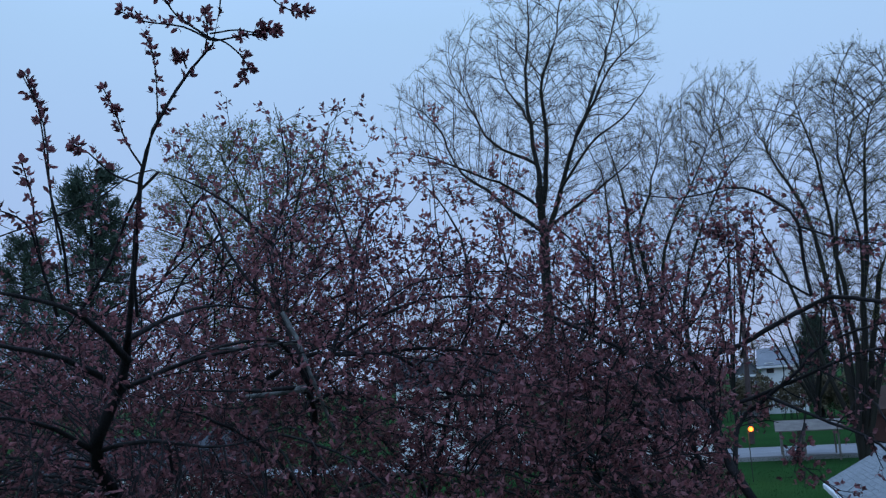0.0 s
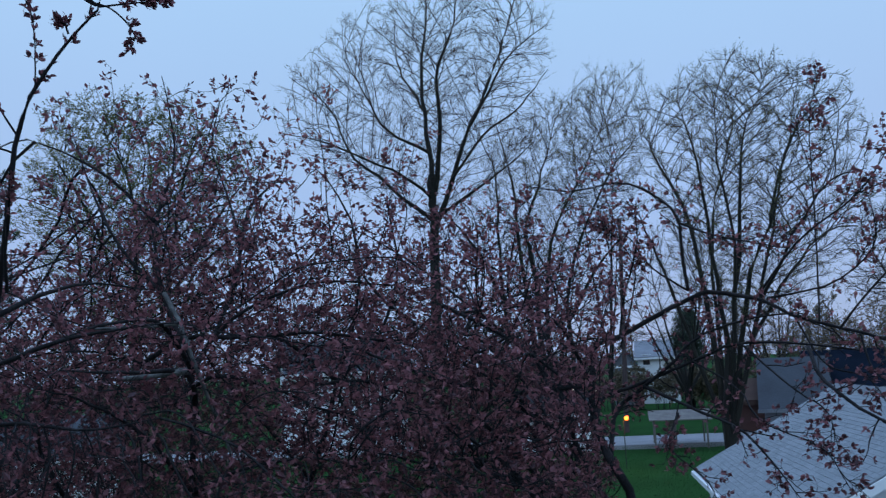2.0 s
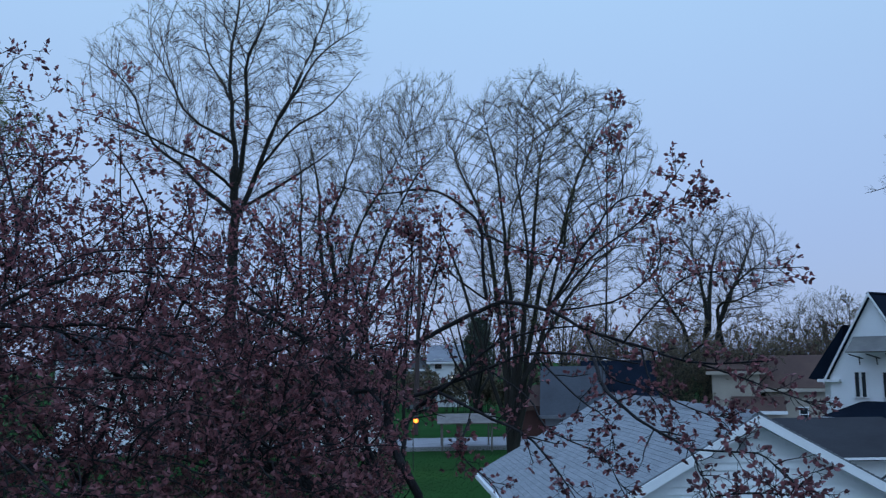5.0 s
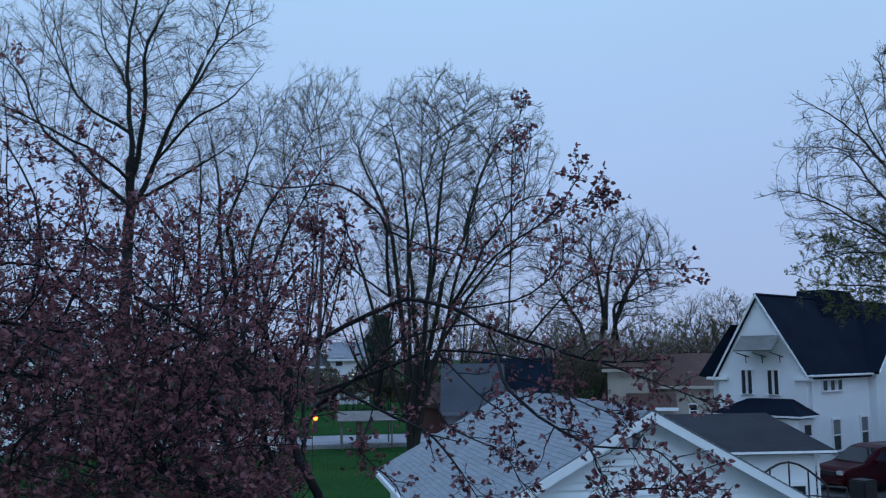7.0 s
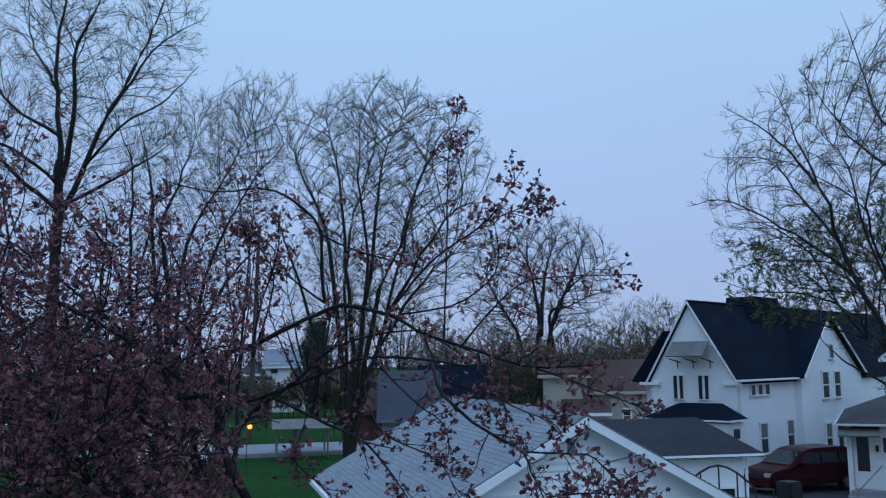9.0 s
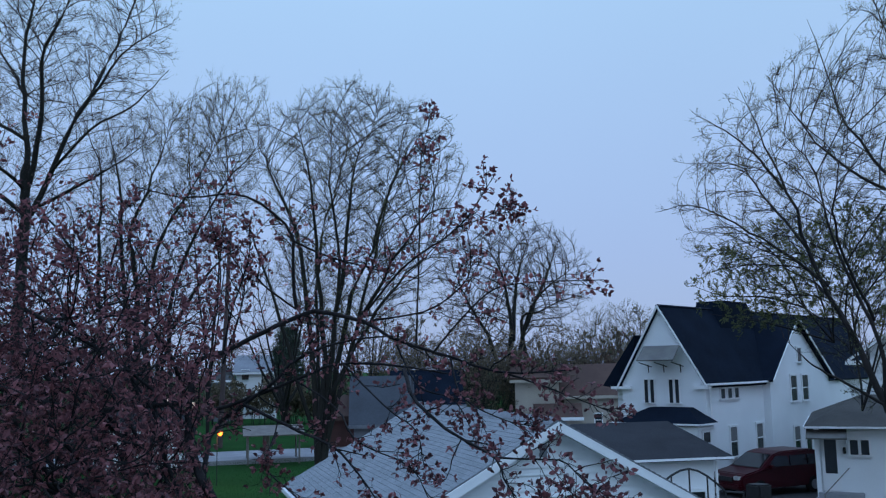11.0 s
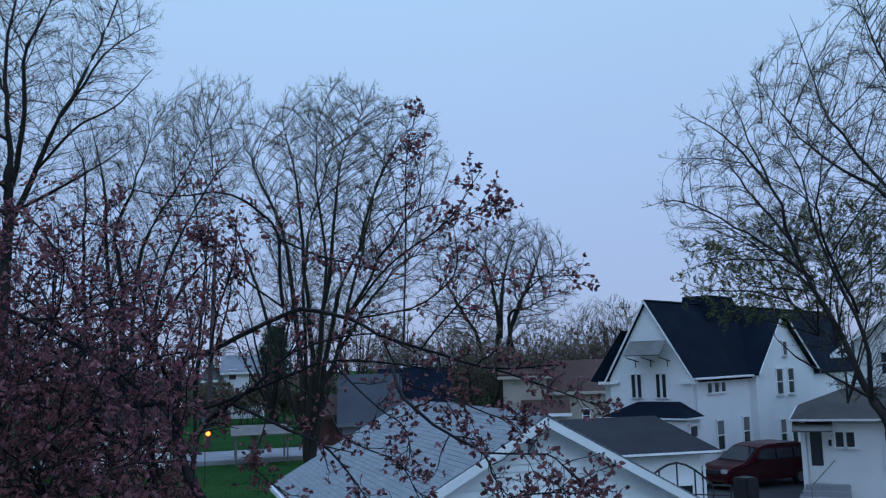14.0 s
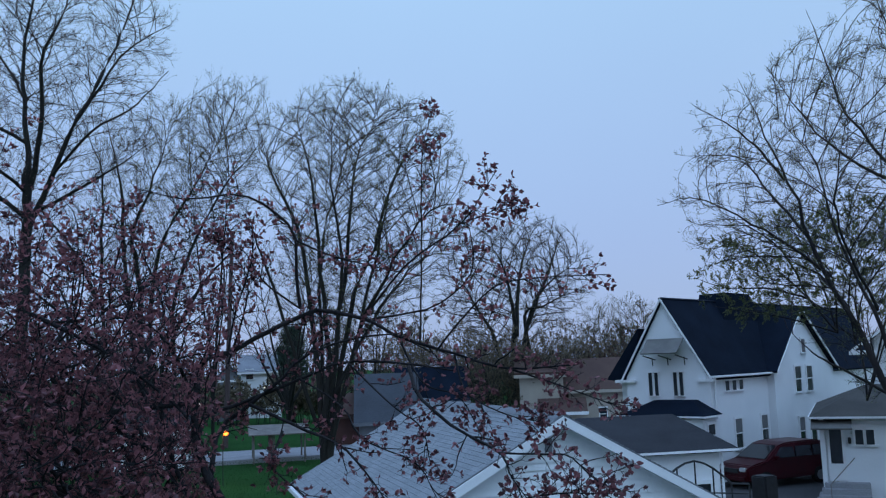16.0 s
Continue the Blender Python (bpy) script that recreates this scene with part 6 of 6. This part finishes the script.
crab_limbs.append(limb(0.012, 0.002, (1.30, 5.30, 4.50), (0.62, 5.29, 5.05), (0.78, 5.33, 5.27), (0.98, 5.36, 5.38), (1.10, 5.40, 5.50)))


def build_crabapple():
    rng = np.random.default_rng(71)
    base = (-0.42, 5.62, -0.12)
    off = np.array(base)
    t = thing("crabapple_tree", rest_on(base), "crabapple tree with dark branches and small purple-red leaves", "tree")
    tp, tr = limb(0.17, 0.075, (-0.42, 5.62, -0.12), (-0.46, 5.6, 0.9), (-0.42, 5.63, 1.9), (-0.48, 5.58, 2.81))
    part("trunk", tubes("trunk", [((tp - off)[None], tr[None], 12)], M_CRABBARK), t)
    P, R = stack_limbs(crab_limbs)
    lp, lr = stack_limbs(bow_limbs)
    P, lp = P - off, lp - off
    for a, b in zip(np.concatenate([P, lp]), np.concatenate([R, lr])):
        part("branch", tubes("branch", [(a[None], b[None], 8)], M_CRABBARK), t)
    ap, ar = stack_limbs(pale_limbs)
    ap = ap - off
    for a, b in zip(ap, ar):
        part("branch", tubes("branch", [(a[None], b[None], 8)], M_PALEBARK), t, "pale grey mottled branch")
    strong = R[:, 0] >= 0.0095
    strong[1] = False
    sp, sr = P[~strong], R[~strong]

    def crown_top(e):
        """The height of the crown's uneven upper outline over places."""
        top = np.interp(e[:, 0], (-2.4, -1.7, -1.25, -0.5, -0.15, 0.35, 0.8, 1.3, 2.0, 3.0), (6.15, 6.3, 6.8, 6.88, 6.60, 6.48, 6.25, 6.0, 5.6, 5.6))
        top = np.where(e[:, 1] < 4.5, 5.80 + 0.1 * (e[:, 1] - 3.4), top)
        return top + 0.10 * np.sin(e[:, 0] * 7.0) * np.cos(e[:, 1] * 5.0)

    # places that the twigs of the crown grow towards: full below, thinning out to the uneven top and the open side
    k = 110000
    A = np.stack([rng.uniform(-3.5, 2.1, k), rng.uniform(3.1, 6.9, k), rng.uniform(3.9, 7.1, k)], -1)
    top = crown_top(A)
    full = np.interp(top - A[:, 2], (0.0, 0.35, 0.75, 1.1), (0.0, 0.2, 0.6, 1.0)) + 0.03 * (A[:, 2] < top + 0.25)
    full *= np.clip((np.interp(A[:, 2], (5.3, 5.6), (0.292, 0.33)) * A[:, 1] - A[:, 0]) / 0.22 + 0.3, 0.0, 1.0) * np.interp(A[:, 0], (0.2, 0.8), (0.8, 1.4))
    full *= np.interp(A[:, 2], (3.9, 4.6), (0.25, 1.0)) * np.clip((A[:, 1] - 3.0) / 1.2, 0.25, 1.0)
    full *= np.clip((1.12 - ((A[:, 0] + 0.7) / 3.0) ** 2 - ((A[:, 1] - 5.4) / 2.4) ** 2) / 0.3, 0.0, 1.0)
    clump = np.sin(A[:, 0] * 5.1 + 2.0 * A[:, 2]) * np.sin(A[:, 2] * 6.3 - 1.7 * A[:, 0]) * np.cos(A[:, 1] * 4.0)
    full *= np.clip(0.72 + 0.5 * clump, 0.15, 1.0)
    A = A[rng.random(k) < full] - off
    grown = twig_lines(*colonise([tp - off, *P, *ap], A, 0.05, 0.6, 0.055, rng, -0.03, keep_on=0.7, jitter=0.16, source=np.array((0.0, 0.0, 4.9)), outward=0.2), 0.0016, 0.38, 0.014)
    groups, spurs = list(grown), []
    for p, r, _ in grown:
        q, t2 = shoots(p, r, 3 if p.shape[1] == 4 else 9, 0.15, 52, 0.08, 0.0017, 3, 0.08, 0.2, rng, fade=0.2)
        groups.append((q, t2, 3))
        spurs.append(q)
    spurs = np.concatenate(spurs)
    # sparse outer sprays
    c1, d1 = shoots(lp, lr, 13, 0.12, 48, 0.24, 0.0042, 5, 0.0, 0.2, rng, keep=0.9)
    c2, d2 = shoots(lp, lr, 12, 0.1, 55, 0.07, 0.0030, 3, 0.05, 0.2, rng, fade=0.2)
    c3, d3 = shoots(c1, d1, 6, 0.1, 55, 0.06, 0.0024, 3, 0.05, 0.2, rng, fade=0.2)
    s2, u2 = shoots(sp, sr, 20, 0.3, 50, 0.03, 0.0014, 3, 0.05, 0.2, rng, fade=0.2)
    groups += [(c1, d1, 4), (c2, d2, 3), (c3, d3, 3), (s2, u2, 3)]
    tw = part("brushwood", tubes("brushwood", groups, M_CRABBARK), t, "thin dark spur twigs")
    tw["kind"] = "stuff"
    # leaves in small rosettes at the ends of spurs
    leafy = spurs[rng.random(len(spurs)) < 0.85]
    pos, d = along_lines(leafy, 4, rng, 0.6)
    v, f = leaf_arrays(pos, d, 0.030, rng, 0.55, 0.5, simple=True)
    pos2, e2 = along_lines(np.concatenate([c2, c3]), 5, rng, 0.75)
    # a tuft at each tip
    tips, ways = np.concatenate([lp[:, -1], sp[:, -1]]), np.concatenate([lp[:, -1] - lp[:, -2], sp[:, -1] - sp[:, -2]])
    pos2, e2 = np.concatenate([pos2, np.repeat(tips, 4, 0)]), np.concatenate([e2, np.repeat(unit(ways), 4, 0)])
    keep = rng.random(len(pos2)) < 0.72
    pos2, e2 = pos2[keep], e2[keep]
    solo = rng.permutation(len(pos2))[:280]
    rest = np.setdiff1d(np.arange(len(pos2)), solo)
    v2, f2 = leaf_arrays(pos2[rest], e2[rest], 0.026, rng, 0.62, 0.5, spread=0.8)
    pos3, e3 = along_lines(s2, 4, rng, 0.3)
    v3, f3 = leaf_arrays(pos3, e3, 0.024, rng, 0.5, 0.5, spread=0.6)
    v, f = np.concatenate([v, v3]), np.concatenate([f, f3 + len(v)])
    ob = part("foliage", mesh_arrays("foliage", np.concatenate([v, v2]), np.concatenate([f, f2 + len(v)]), M_LEAF, False), t, "many small purple-red leaves")
    ob["kind"] = "stuff"
    # single leaves on the outer sprays
    outline = [(0, 0), (0.30, 0.22), (0.55, 0.26), (0.82, 0.14), (1, 0), (0.82, -0.14), (0.55, -0.26), (0.30, -0.22)]
    lv = [(x, y, 0.35 * abs(y) - 0.10 * x * x) for x, y in outline] + [(0.5, 0, -0.03)]
    leaf = mesh_of("leaf", lv, [(i, (i + 1) % 8, 8) for i in range(8)], M_LEAF)
    for i in solo:
        q = Vector(e2[i] + 0.8 * rng.normal(size=3)).to_track_quat("X", "Z")
        s = 0.032 * rng.uniform(0.7, 1.3)
        ob = part("leaf", leaf, t)
        ob.matrix_local = Matrix.LocRotScale(Vector(pos2[i]), q, Vector((s, s, s)))


build_crabapple()
